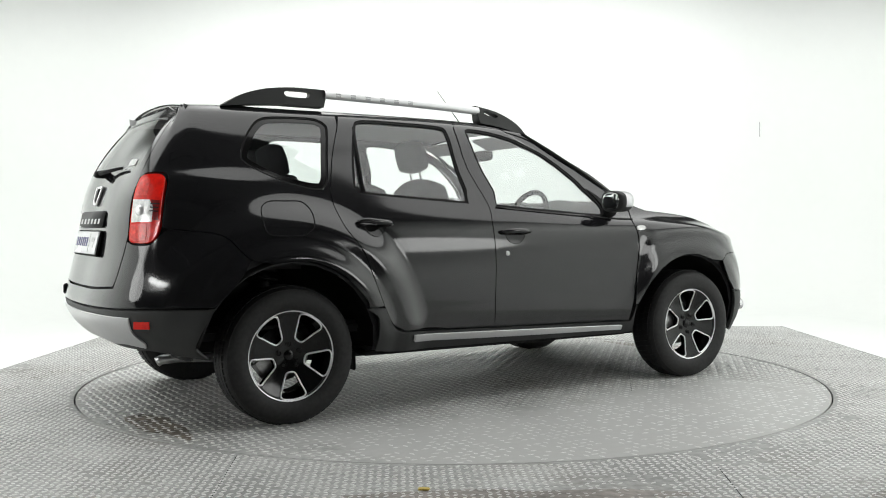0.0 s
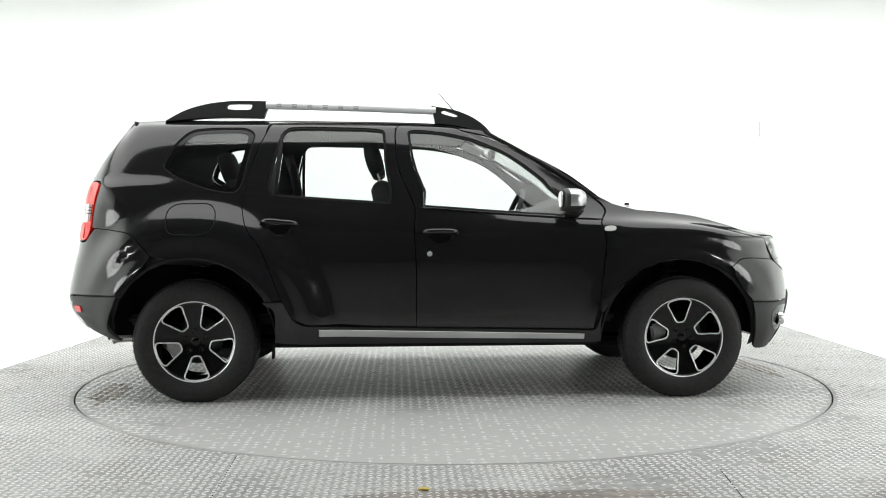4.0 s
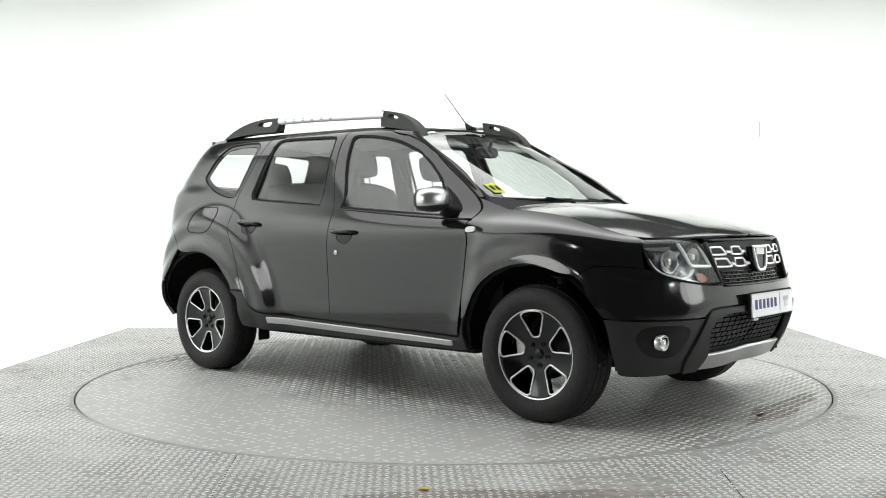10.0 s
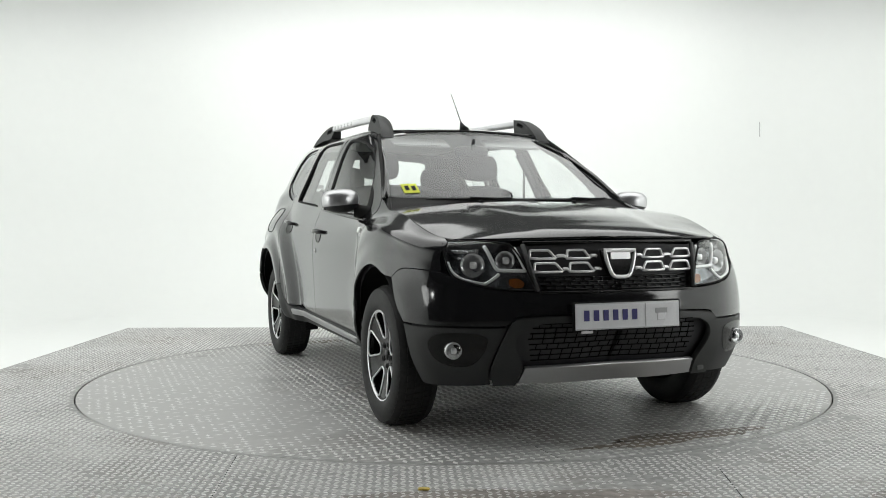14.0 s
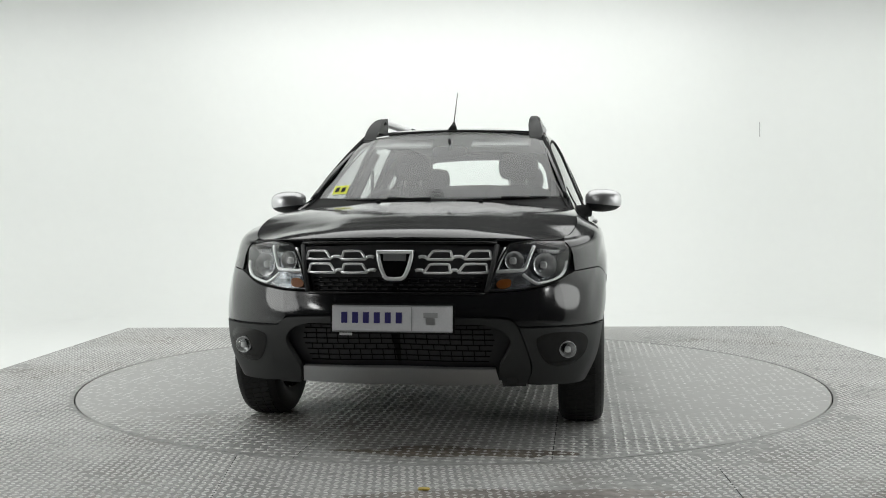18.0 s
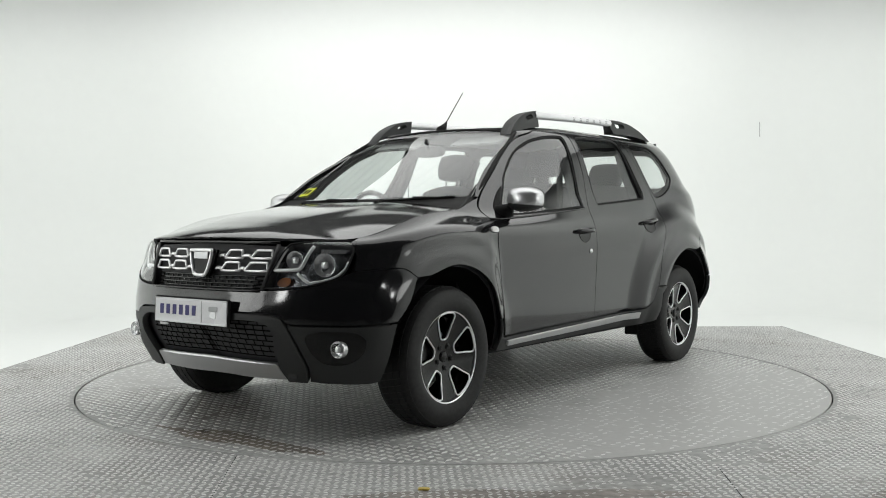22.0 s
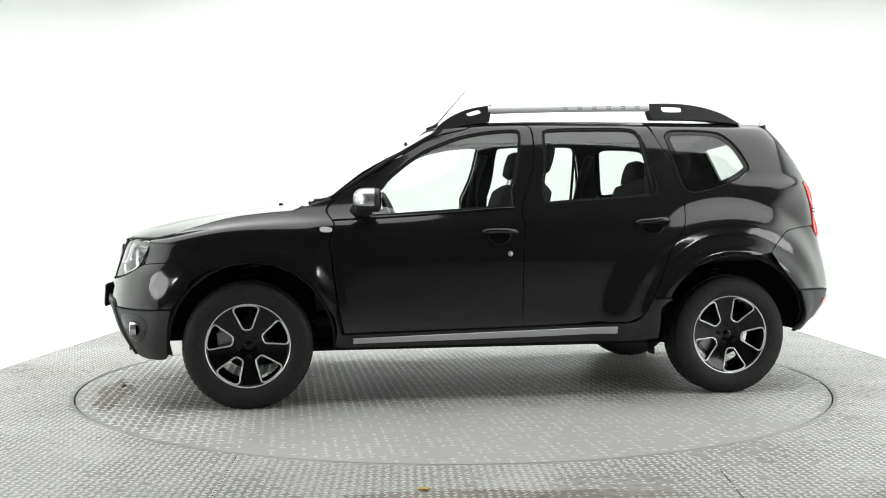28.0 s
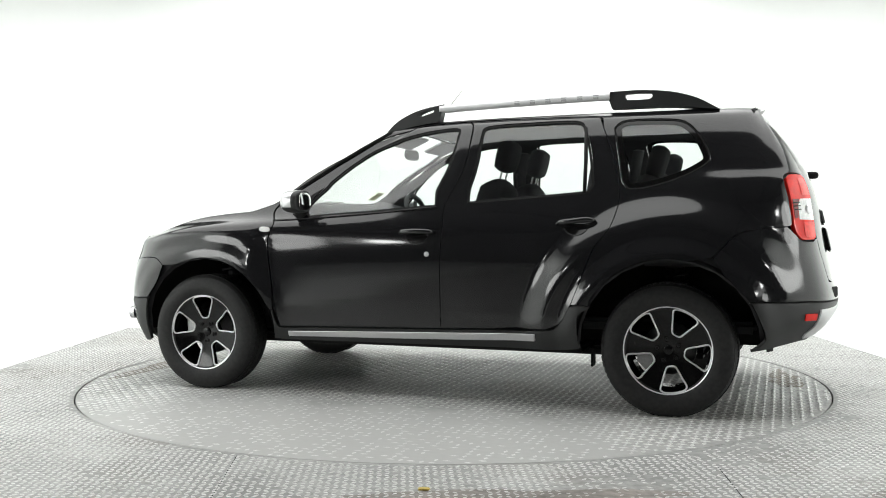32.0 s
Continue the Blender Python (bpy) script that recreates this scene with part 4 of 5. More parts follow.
def cowl():
    bm = bmesh.new()
    rows = []
    for k in range(25):
        t = k / 24 * 2
        sg = 1 if t <= 1 else -1
        tt = t if t <= 1 else 2 - t
        a = Vector(bsurf(np.array((13.0, tt))))
        b = Vector(wsurf(np.array((.02, tt))))
        a, b = Vector((a.x, a.y * sg, a.z - .012)), Vector((b.x, b.y * sg, b.z - .004))
        rows.append([bm.verts.new(p) for p in (a + Vector((.03, 0, -.02)), a, (a + b) / 2 + Vector((0, 0, -.012)), b, b + Vector((-.05, 0, -.02)))])
    for a, b in zip(rows, rows[1:]):
        for k in range(4):
            bm.faces.new((a[k], a[k + 1], b[k + 1], b[k]))
    bmesh.ops.recalc_face_normals(bm, faces=bm.faces[:])
    return bm


one("cowl", cowl(), MATT_BLACK, "black plastic scuttle below the windscreen")


def wiper(y0, y1, s0, s1):
    def p(y, s, up):
        e = wsurf(np.array((s, 0.0)))[1]
        v = Vector(wsurf(np.array((s, 1 - abs(y) / e))))
        return Vector((v.x + .5 * up, math.copysign(abs(y), y), v.z + up))
    blade = tube_bm([p(y0 + (y1 - y0) * k / 8, s0 + (s1 - s0) * k / 8, .006) for k in range(9)], .006, 6)
    arm = tube_bm([p(y1 + (y0 - y1) * .0, -.03, .0), p(y1 + (y0 - y1) * .25, s0 * .5 - .01, .012), p((y0 + y1) / 2, (s0 + s1) / 2, .014)], .007, 6)
    return join_bm(blade, arm)


one("wiper", wiper(-.50, -.02, -.035, -.008), MATT_BLACK, "black windscreen wiper", windscreen)
one("wiper", wiper(.12, .60, -.035, -.008), MATT_BLACK, "black windscreen wiper", windscreen)
for y in (-.27, .27):
    q = Vector(bsurf(np.array((13.45, 1 - abs(y) / .70))))
    one("washer_jet", blob((.014, .012, .008), Matrix.Translation((q.x, y, q.z + .004))), MATT_BLACK, parent=bonnet_part)

# stickers on the windscreen: a yellow one with dark bars, and white ones
YELLOW = material("yellow_sticker", (0.62, 0.66, 0.03), 0.5)
PAPER = grain(material("white_paper", (0.72, 0.72, 0.72), 0.7), 90, 0.05)
NAVY = material("navy_print", (0.035, 0.03, 0.16), 0.5)


def on_screen(y, s, w, h, lift):
    """A small flat card that lies on the windscreen: its four corners."""
    def p(yy, ss):
        e = wsurf(np.array((ss, 0.0)))[1]
        q = np.array((ss, 1 - abs(yy) / e))
        v = wsurf(q) + wnormal(q) * lift
        return Vector((v[0], math.copysign(v[1], yy), v[2]))
    bm = bmesh.new()
    f = [p(y - w / 2, s), p(y + w / 2, s + .01), p(y + w / 2, s + h + .01), p(y - w / 2, s + h)]
    vs = [bm.verts.new(v) for v in f]
    face = bm.faces.new(vs)
    r = bmesh.ops.extrude_face_region(bm, geom=[face])
    d = (f[1] - f[0]).cross(f[3] - f[0]).normalized() * .0012
    bmesh.ops.translate(bm, vec=d, verts=[v for v in r["geom"] if isinstance(v, bmesh.types.BMVert)])
    bmesh.ops.recalc_face_normals(bm, faces=bm.faces[:])
    return bm


yellow = one("sticker", on_screen(-.555, .055, .085, .125, .004), YELLOW, "yellow sticker with two dark marks", windscreen, False)
for dy in (-.018, .018):
    one("sticker_mark", on_screen(-.555 + dy, .085, .022, .06, .007), MATT_BLACK, "", yellow, False)
one("sticker", on_screen(-.44, .955, .09, .025, .003), PAPER, "white sticker at the top of the glass", windscreen, False)

# ---- doors: handles, locks, repeaters ----
for xs, doors, ztop in (((.095, -.105), front_doors, .917), ((-.775, -.978), rear_doors, .967)):
    xm = (xs[0] + xs[1]) / 2
    bowl = curve(side([(xm + .062, ztop - .012), (xm + .045, ztop - .05), (xm, ztop - .066), (xm - .045, ztop - .05), (xm - .062, ztop - .012), (xm, ztop - .006)]))
    # a flat black patch paints the hollow's shade on the door
    pair("handle_shade_patch", GLOSS_BLACK, bowl, parents=doors, lift=.0012, depth=.001, gap=0, grid=(.05, .1), label="flat black patch that paints the shaded hollow behind the handle")
    # a raised ring is added to catch the hollow's highlight
    both("recess_rim", tube_bm([on(q, .0015) for q in bowl], .002, 6, True), PAINT, parents=doors)
    grip = [side_at(xs[0] + (xs[1] - xs[0]) * k / 8, ztop + (.004 if doors is rear_doors else 0) * (k - 4) / 4, .006 + .028 * math.sin(math.pi * k / 8) ** .5) for k in range(9)]
    both("handle", tube_bm(grip, [.009, .013, .014, .014, .014, .014, .014, .013, .009], 10), PAINT, parents=doors, label="glossy black door handle")
lock_at = side_at(-.064, .800, .002)
both("lock", lathe([(0, .004), (.007, .004), (.008, .002), (.012, .005), (.014, 0)], 20), SILVER, "silver lock barrel", front_doors)
for d in front_doors:
    lk = [c for c in d.children if c.name.startswith("lock")][0]
    lk.location = (lock_at.x, lock_at.y if d is front_doors[0] else -lock_at.y, lock_at.z)
AMBER_WHITE = material("white_repeater_plastic", (0.75, 0.75, 0.74), 0.2, 0, .5, 1.0)
pair("side_repeater", AMBER_WHITE, curve(side([(.963, .935), (.955, .945), (.93, .947), (.905, .943), (.897, .932), (.905, .921), (.93, .919), (.955, .924)])), parents=fenders, lift=.008, depth=.01, gap=0, grid=(.04, .08), label="small white indicator lamp")
strip_loop = curve(strip)
pair("sill_strip", SILVER, strip_loop, parents=sills, lift=.014, depth=.016, gap=0, label="satin silver sill strip")
belt = [side_at(.90 - k * .0835, float(smooth_line((-1.15, -.93, -.28, .68, .91), (1.128, 1.115, 1.066, .995, .985), .90 - k * .0835)), .001) for k in range(24)]
both("belt_strip", tube_bm(belt[:13], .006, 6), GLOSS_BLACK, parents=front_doors)
fuel_line = [on(q, .0006) for q in fuel]
fm = flip_bm(tube_bm(fuel_line, .0028, 6, True))
one("fuel_flap", fm, MATT_BLACK, "dark shut line of the fuel flap", quarters[1])

# ---- wing mirrors ----
def mirror_shape(k):
    x, y, z = k
    x = max(x, -.052)
    return Vector((x * (1 - .25 * abs(y) / .1), y, z * (1 - .12 * (y > 0) * y / .1)))


shell = blob((.090, .100, .064), Matrix.Translation((.70, .905, 1.090)), mirror_shape, 40, .68)
cap, pot = shell.copy(), shell
bmesh.ops.bisect_plane(cap, geom=cap.verts[:] + cap.edges[:] + cap.faces[:], plane_co=(0, .9, 1.066), plane_no=(0, .10, 1), clear_inner=True)
bmesh.ops.bisect_plane(pot, geom=pot.verts[:] + pot.edges[:] + pot.faces[:], plane_co=(0, .9, 1.066), plane_no=(0, .10, 1), clear_outer=True)
bmesh.ops.transform(pot, matrix=Matrix.Translation((.70, .905, 1.09)) @ Matrix.Diagonal((.985, .985, .985, 1)) @ Matrix.Translation((-.70, -.905, -1.09)), verts=pot.verts[:])
back = cap.copy()
bmesh.ops.bisect_plane(cap, geom=cap.verts[:] + cap.edges[:] + cap.faces[:], plane_co=(.676, .9, 1.09), plane_no=(1, -.1, 0), clear_inner=True)
bmesh.ops.bisect_plane(back, geom=back.verts[:] + back.edges[:] + back.faces[:], plane_co=(.676, .9, 1.09), plane_no=(1, -.1, 0), clear_outer=True)
mirrors = both("mirror_cap", cap, SILVER, "satin silver mirror cap", front_doors)
both("mirror_housing", join_bm(pot, back), PLASTIC, "black mirror housing", front_doors)
foot = tube_bm([(.72, .83, 1.035), (.735, .79, 1.03), (.76, .755, 1.02), (.775, .735, 1.012)], [.035, .036, .042, .046], 14)
both("mirror_foot", foot, MATT_BLACK, "black mirror foot", front_doors)
MIRROR = material("mirror_glass", (0.9, 0.9, 0.9), 0.02, 1.0)
both("mirror_glass", blob((.003, .070, .049), Matrix.Translation((.6475, .905, 1.092)), lambda k: Vector(k), 32, .7), MIRROR, "rear-view mirror glass", front_doors)
# black triangle ahead of the window, at the mirror's foot
pair("mirror_panel", MATT_BLACK, curve(side([(.80, 1.03), (.80, 1.03), (.67, 1.01), (.67, 1.01), (.632, 1.17), (.632, 1.17), (.70, 1.13)], 10, 14)), parents=front_doors, lift=.003, depth=.004, gap=0, label="black plastic corner panel")

# ---- roof rails and aerial ----
RAIL_Y = .497
for outline, hole in (([(-.965, 1.672), (-.965, 1.672), (-1.005, 1.575), (-1.005, 1.575), (-1.30, 1.575), (-1.56, 1.553), (-1.56, 1.553), (-1.46, 1.612), (-1.37, 1.645), (-1.28, 1.664), (-1.15, 1.675)], [(-1.075, 1.655), (-1.20, 1.655), (-1.215, 1.64), (-1.20, 1.624), (-1.085, 1.622), (-1.07, 1.64)]),
                      ([(-.04, 1.648), (-.04, 1.648), (-.018, 1.545), (-.018, 1.545), (.15, 1.52), (.315, 1.468), (.315, 1.468), (.27, 1.525), (.20, 1.577), (.10, 1.620)], [(.112, 1.594), (.04, 1.620), (.022, 1.616), (.02, 1.602), (.095, 1.580)])):
    P, N, fs = slab(outline, [hole], (0, RAIL_Y + .038, 0), (1, 0, 0), (0, 0, 1), .076)
    P[:, 1] -= .076
    P[:, 1] = RAIL_Y + (P[:, 1] - RAIL_Y) * (1 - .6 * step(1.55, 1.69, P[:, 2])) - .15 * np.clip(P[:, 2] - 1.58, -.1, 1)
    a = attach("rail_foot", raw_mesh("rail_foot", P, N, fs, PLASTIC), None, "dark grey plastic foot of the roof rail")
    b = attach("rail_foot", raw_mesh("rail_foot", *mirrored(P, N, fs), PLASTIC), None, "dark grey plastic foot of the roof rail")


def rail_bar():
    bm = bmesh.new()
    rows = []
    for k in range(13):
        x = -.015 - (.99 - .015) * k / 12
        z = 1.618 + .03 * k / 12 + .004 * math.sin(math.pi * k / 12)
        rows.append([bm.verts.new((x, RAIL_Y + dy, z + dz)) for dy, dz in ((-.026, -.018), (-.030, 0), (-.022, .018), (0, .024), (.022, .018), (.030, 0), (.026, -.018), (0, -.022))])
    for a, b in zip(rows, rows[1:]):
        for k in range(8):
            bm.faces.new((a[k], a[(k + 1) % 8], b[(k + 1) % 8], b[k]))
    bmesh.ops.recalc_face_normals(bm, faces=bm.faces[:])
    return bm


RAIL_SILVER = grain(material("bright_rail_silver", (0.82, 0.82, 0.83), 0.38, 0.25), 150, 0.04)
rails = both("roof_rail", rail_bar(), RAIL_SILVER, "satin silver roof rail bar")
GREY_PRINT = material("grey_print", (0.42, 0.42, 0.43), 0.5)
for k in range(6):
    x = -.475 - .088 * k
    z = 1.618 + .03 * (-.015 - x) / .975 + .004
    both("rail_mark", block((.030, .003, .020), Matrix.Translation((x, RAIL_Y + .0278, z - .004)), .001, 1), GREY_PRINT, "plain grey mark", rails, False)
one("aerial", tube_bm([(.255, 0, 1.535), (.225, 0, 1.555), (.205, 0, 1.578), (.195, 0, 1.592)], [.030, .022, .011, .006], 12), MATT_BLACK, "black rubber aerial foot")
one("aerial_rod", tube_bm([(.198, 0, 1.588), (.11, 0, 1.69), (.02, 0, 1.793)], [.0035, .0028, .0022], 8), MATT_BLACK, "thin black aerial rod")


# ---- nose: lamps, grille, plate ----
REFLECTOR = grain(material("lamp_reflector", (0.62, 0.62, 0.63), 0.2, 0.7), 90, 0.15)
BRIGHT = material("bright_lamp_trim", (0.90, 0.90, 0.91), 0.25, 0.5)
HOUSING = grain(material("smoked_chrome_housing", (0.30, 0.31, 0.33), 0.22, 0.75), 38, 0.6, 0.8, big=25, big_amount=0.4, distance=0.006)
ORANGE = material("orange_indicator", (0.40, 0.12, 0.02), 0.3, 0, .5, 1.0)
SMOKE = grain(material("smoked_lamp_wall", (0.12, 0.12, 0.125), 0.25, 0.5), 30, 0.3)
headlamps = pair("headlamp", HOUSING, head, lift=-.062, depth=0, gap=0, label="headlamp with dark housing and chrome trim")
pair("lens", CLEAR, head, parents=headlamps, lift=-.003, depth=0, gap=.002, label="clear plastic headlamp cover")
rim = [on(q, -.004) for q in head]
both("lamp_gasket", tube_bm(rim, .0045, 6, True), MATT_BLACK, parents=headlamps)


def ribbon(loop, d0, d1):
    bm = bmesh.new()
    a, b = [bm.verts.new(on(q, d0)) for q in loop], [bm.verts.new(on(q, d1)) for q in loop]
    n = len(a)
    for i in range(n):
        bm.faces.new((a[i], a[(i + 1) % n], b[(i + 1) % n], b[i]))
    bmesh.ops.recalc_face_normals(bm, faces=bm.faces[:])
    return bm


both("lamp_wall", ribbon(head, -.004, -.064), SMOKE, parents=headlamps)
drl = [nose_at(y, z, -.014) for y, z in curve(np.array([(.590, .874), (.575, .83), (.561, .790), (.555, .777), (.543, .768), (.49, .765), (.437, .764), (.432, .767), (.436, .778), (.452, .82), (.470, .864)]), 4, False)]
both("chrome_frame", tube_bm(drl, .0085, 8), BRIGHT, "bright chrome lamp trim", headlamps)
sw = [nose_at(y, z, -.012) for y, z in curve(np.array([(.733, .80), (.725, .765), (.698, .733), (.655, .717), (.615, .709), (.603, .710), (.575, .727), (.552, .744), (.545, .752)]), 4, False)]
both("chrome_frame", tube_bm(sw, .0075, 8), BRIGHT, parents=headlamps)
for y, z, r, lift in ((.652, .795, .050, -.05), (.512, .815, .040, -.05)):
    c = nose_at(y, z, lift)
    bm = lathe([(0, -.012), (r * .3, -.010), (r * .7, .0), (r, .022), (r * 1.06, .022)], 28, "x")
    bmesh.ops.transform(bm, matrix=Matrix.Translation(c) @ Matrix.Rotation(radians(18), 4, "Z"), verts=bm.verts[:])
    both("reflector", bm, REFLECTOR, parents=headlamps, label="bright lamp reflector")
    bm = blob((.012, .016, .016), Matrix.Translation(c + Vector((.012, 0, 0))))
    both("bulb", bm, CHROME, parents=headlamps)
pair("indicator", ORANGE, curve(nose([(.50, .735), (.465, .738), (.440, .722), (.445, .702), (.475, .696), (.50, .708)])), parents=headlamps, lift=-.045, depth=.004, gap=0, grid=(.1, .1), label="orange indicator reflector")
pair("top_lamp", REFLECTOR, curve(nose([(.715, .878), (.715, .878), (.61, .880), (.61, .880), (.62, .848), (.62, .848), (.715, .845), (.715, .845)])), parents=headlamps, lift=-.04, depth=.006, gap=0, grid=(.1, .1))
for k in range(7):
    both("lamp_rib", tube_bm([nose_at(.625 + .013 * k, .85, -.036), nose_at(.623 + .013 * k, .878, -.036)], .003, 5), REFLECTOR, parents=headlamps)


def cell(y0, y1, z0, z1, sl):
    return curve(np.array([(y0, z0), (y0 - .004, z0 + .012), (y0 - .008, z1 - .004), (y0 - .016, z1), (y1 + sl + .008, z1), (y1 + sl, z1 - .005), (y1 + .004, z0 + .008), (y1, z0)]), 3)


for z0, cells, links in ((.816, ((.412, .296, .022), (.245, .135, .02)), ((.292, .247), (.131, .098))), (.759, ((.398, .272, .022), (.240, .125, .02)), ((.268, .242), (.121, .086)))):
    for y0, y1, sl in cells:
        loop = [nose_at(y, z, -.012) for y, z in cell(y0, y1, z0, z0 + .036, sl)]
        both("grille_bar", tube_bm(loop, .0058, 8, True), CHROME, "chrome grille frame", (grille_back, grille_back))
    for y0, y1 in links:
        a = [nose_at(y0 + (y1 - y0) * k / 4, z0 + .008 + .004 * (k in (1, 2, 3)), -.012) for k in range(5)]
        both("grille_link", tube_bm(a, .0085, 6, flat=.7), CHROME, "chrome grille link", (grille_back, grille_back))


def mesh_bars(y_max, zs, lift, r, pitch):
    """A plastic mesh of level bars and staggered short uprights."""
    out = []
    for i, z in enumerate(zs):
        w = y_max(z)
        out.append(tube_bm([nose_at(-w + 2 * w * k / 16, z, lift) for k in range(17)], r, 5))
        if i + 1 < len(zs):
            n = int(2 * w / pitch)
            for k in range(n):
                y = -w + pitch * (k + .5 + .5 * (i % 2)) + (2 * w - n * pitch) / 2 - pitch * .25
                if abs(y) < w:
                    out.append(tube_bm([nose_at(y, z, lift), nose_at(y, zs[i + 1], lift)], r * .8, 4))
    return join_bm(*out)


m = one("grille_mesh", mesh_bars(lambda z: .37 + (z - .70) * .2, [.685, .703, .721, .739], -.028, .0045, .045), GLOSS_BLACK, "black honeycomb grille mesh", grille_back)
MESH_BLACK = material("dull_black_mesh", (0.003, 0.003, 0.003), 0.9, 0.0, 0.0)
m = one("grille_mesh", mesh_bars(lambda z: .43 - abs(z - .46) * .3, [.352, .378, .404, .430, .456, .482, .508, .530], -.034, .003, .050), MESH_BLACK, "black honeycomb mesh", lower_grille)
one("grille_frame", join_bm(tube_bm([nose_at(y, .884, -.004) for y in np.linspace(-.43, .43, 18)], .007, 6), tube_bm([nose_at(y, .668, .0) for y in np.linspace(-.385, .385, 18)], .006, 6)), GLOSS_BLACK, parent=grille_back)
for sg in (1, -1):
    one("grille_side", tube_bm([nose_at(sg * y, z, -.006) for y, z in ((.432, .876), (.415, .78), (.392, .676))], .011, 6), PLASTIC, parent=grille_back)
bx = nose_at(0.001, .79, 0).x
SHIELD = [(-.076, .845), (-.076, .845), (.076, .845), (.076, .845), (.062, .785), (.044, .742), (.026, .731), (-.026, .731), (-.044, .742), (-.062, .785)]
P, N, fs = slab([(y * 1.12, .79 + (z - .79) * 1.12) for y, z in SHIELD], [], (bx + .012, 0, 0), (0, 1, 0), (-.12, 0, 1), .03)
P[:, 0] += .12 * .79
badge = attach("badge", raw_mesh("badge", P, N, fs, GLOSS_BLACK), None, "shield badge with a chrome outline")
one("badge_frame", tube_bm([(bx + .014 - .12 * (z - .79), y, z) for y, z in curve(SHIELD, 4)], .009, 8, True), CHROME, "chrome badge outline", badge)
one("badge_face", block((.006, .10, .030), Matrix.Translation((bx + .012, 0, .822)) @ Matrix.Rotation(radians(-7), 4, "Y"), .002), SILVER, "", badge, False)

PLATE_WHITE = grain(material("white_plate_plastic", (0.78, 0.78, 0.80), 0.25), 120, 0.03)


def plate(x, z0, z1, facing, tilt, name, label):
    m = Matrix.Translation((x, 0, (z0 + z1) / 2)) @ Matrix.Rotation(radians(tilt), 4, "Y")
    w, h = .258, (z1 - z0) / 2
    holder = one("plate_holder", block((.012, 2 * w + .02, 2 * h + .016), m, .004), MATT_BLACK, "black plate holder", None, False)
    p = one(name, block((.006, 2 * w, 2 * h), m @ Matrix.Translation((facing * .009, 0, 0)), .002), PLATE_WHITE, label, holder, False)
    f = facing * .0128
    left = -facing  # the reader's left
    for k in range(6):  # the trader's name as plain bars
        y = left * (.205 - .047 * k)
        one("plate_mark", block((.0016, .026, .046), m @ Matrix.Translation((f, y, .004)), 0), NAVY, "plain navy bar", p, False)
    one("plate_line", block((.0016, .004, 2 * h - .014), m @ Matrix.Translation((f, left * -.085, 0)), 0), GREY_PRINT, "", p, False)
    one("plate_shield", block((.0016, .060, .022), m @ Matrix.Translation((f, left * -.165, .016)), .0005, 1), GREY_PRINT, "plain grey shape", p, False)
    one("plate_shield", block((.0016, .040, .030), m @ Matrix.Translation((f, left * -.165, -.010)), .0005, 1), SILVER, "plain grey shape", p, False)
    for zz in (h - .003, -h + .003):
        one("plate_edge", block((.0014, 2 * w - .004, .005), m @ Matrix.Translation((f, 0, zz)), 0), SILVER, "", p, False)
    return holder


plate(2.148, .509, .622, 1, -3, "front_plate", "white plate with plain navy bars")
one("plate_foot", block((.01, .055, .012), Matrix.Translation((2.153, -.20, .500)), .002), PAPER, "", None, False)

recess = curve(nose([(.60, .47), (.64, .492), (.72, .497), (.79, .487), (.815, .45), (.795, .39), (.74, .352), (.66, .352), (.615, .40)]))
# a flat sheet whose black stands for the hollow's shade
recesses = pair("fog_hollow_panel", GLOSS_BLACK, recess, lift=.002, depth=.004, gap=0, grid=(.12, .2), label="flat gloss black panel drawing the dark hollow round the fog lamp", parents=claddings)
fog_c = nose_at(.722, .423, .014)
bm = lathe([(0, .0), (.028, -.012), (.038, .004), (.041, .008), (.044, .004), (.044, -.03)], 28, "x")
fm = Matrix.Translation(fog_c) @ Matrix.Rotation(radians(6), 4, "Z") @ Matrix.Diagonal((.84, .84, .84, 1))
bmesh.ops.transform(bm, matrix=fm, verts=bm.verts[:])
fogs = both("fog_lamp", bm, REFLECTOR, "round fog lamp with a silver reflector", recesses)
bm = lathe([(0, .012), (.025, .010), (.040, .002)], 28, "x")
bmesh.ops.transform(bm, matrix=fm, verts=bm.verts[:])
both("fog_lens", bm, CLEAR, "clear fog lamp cover", fogs)
bm = blob((.010, .016, .016), fm)
both("fog_bulb", bm, CHROME, parents=fogs)
one("tow_cover", block((.006, .05, .035), Matrix.Translation(nose_at(.49, .30, .012)) @ Matrix.Rotation(radians(15), 4, "Z"), .003), PLASTIC, "", None, False)

# ---- tail: lamps, gate, plate ----
lamps = pair("tail_lamp", RED, lamp, lift=.004, depth=.03, gap=.003, label="red tail lamp with a white band")
WHITE_LAMP = grain(material("white_lamp_plastic", (0.62, 0.62, 0.62), 0.12, 0.2, .5, 1.0), 60, 0.2)
band = curve(tail([(.580, 1.082), (.580, 1.082), (.672, 1.080), (.672, 1.080), (.690, 1.05), (.700, .978), (.700, .978), (.592, .975), (.592, .975)]))
pair("lamp_band", WHITE_LAMP, band, parents=lamps, lift=.007, depth=.004, gap=0, grid=(.08, .08), label="white reversing lamp band")
PINK = grain(material("pale_red_lamp_plastic", (0.78, 0.045, 0.035), 0.12, 0, .35, 0.2), 60, 0.2)
pair("lamp_low", PINK, curve(tail([(.596, .965), (.596, .965), (.68, .967), (.68, .967), (.685, .90), (.66, .89), (.625, .89), (.602, .905)])), parents=lamps, lift=.007, depth=.004, gap=0, grid=(.08, .08), label="paler red lower lamp")
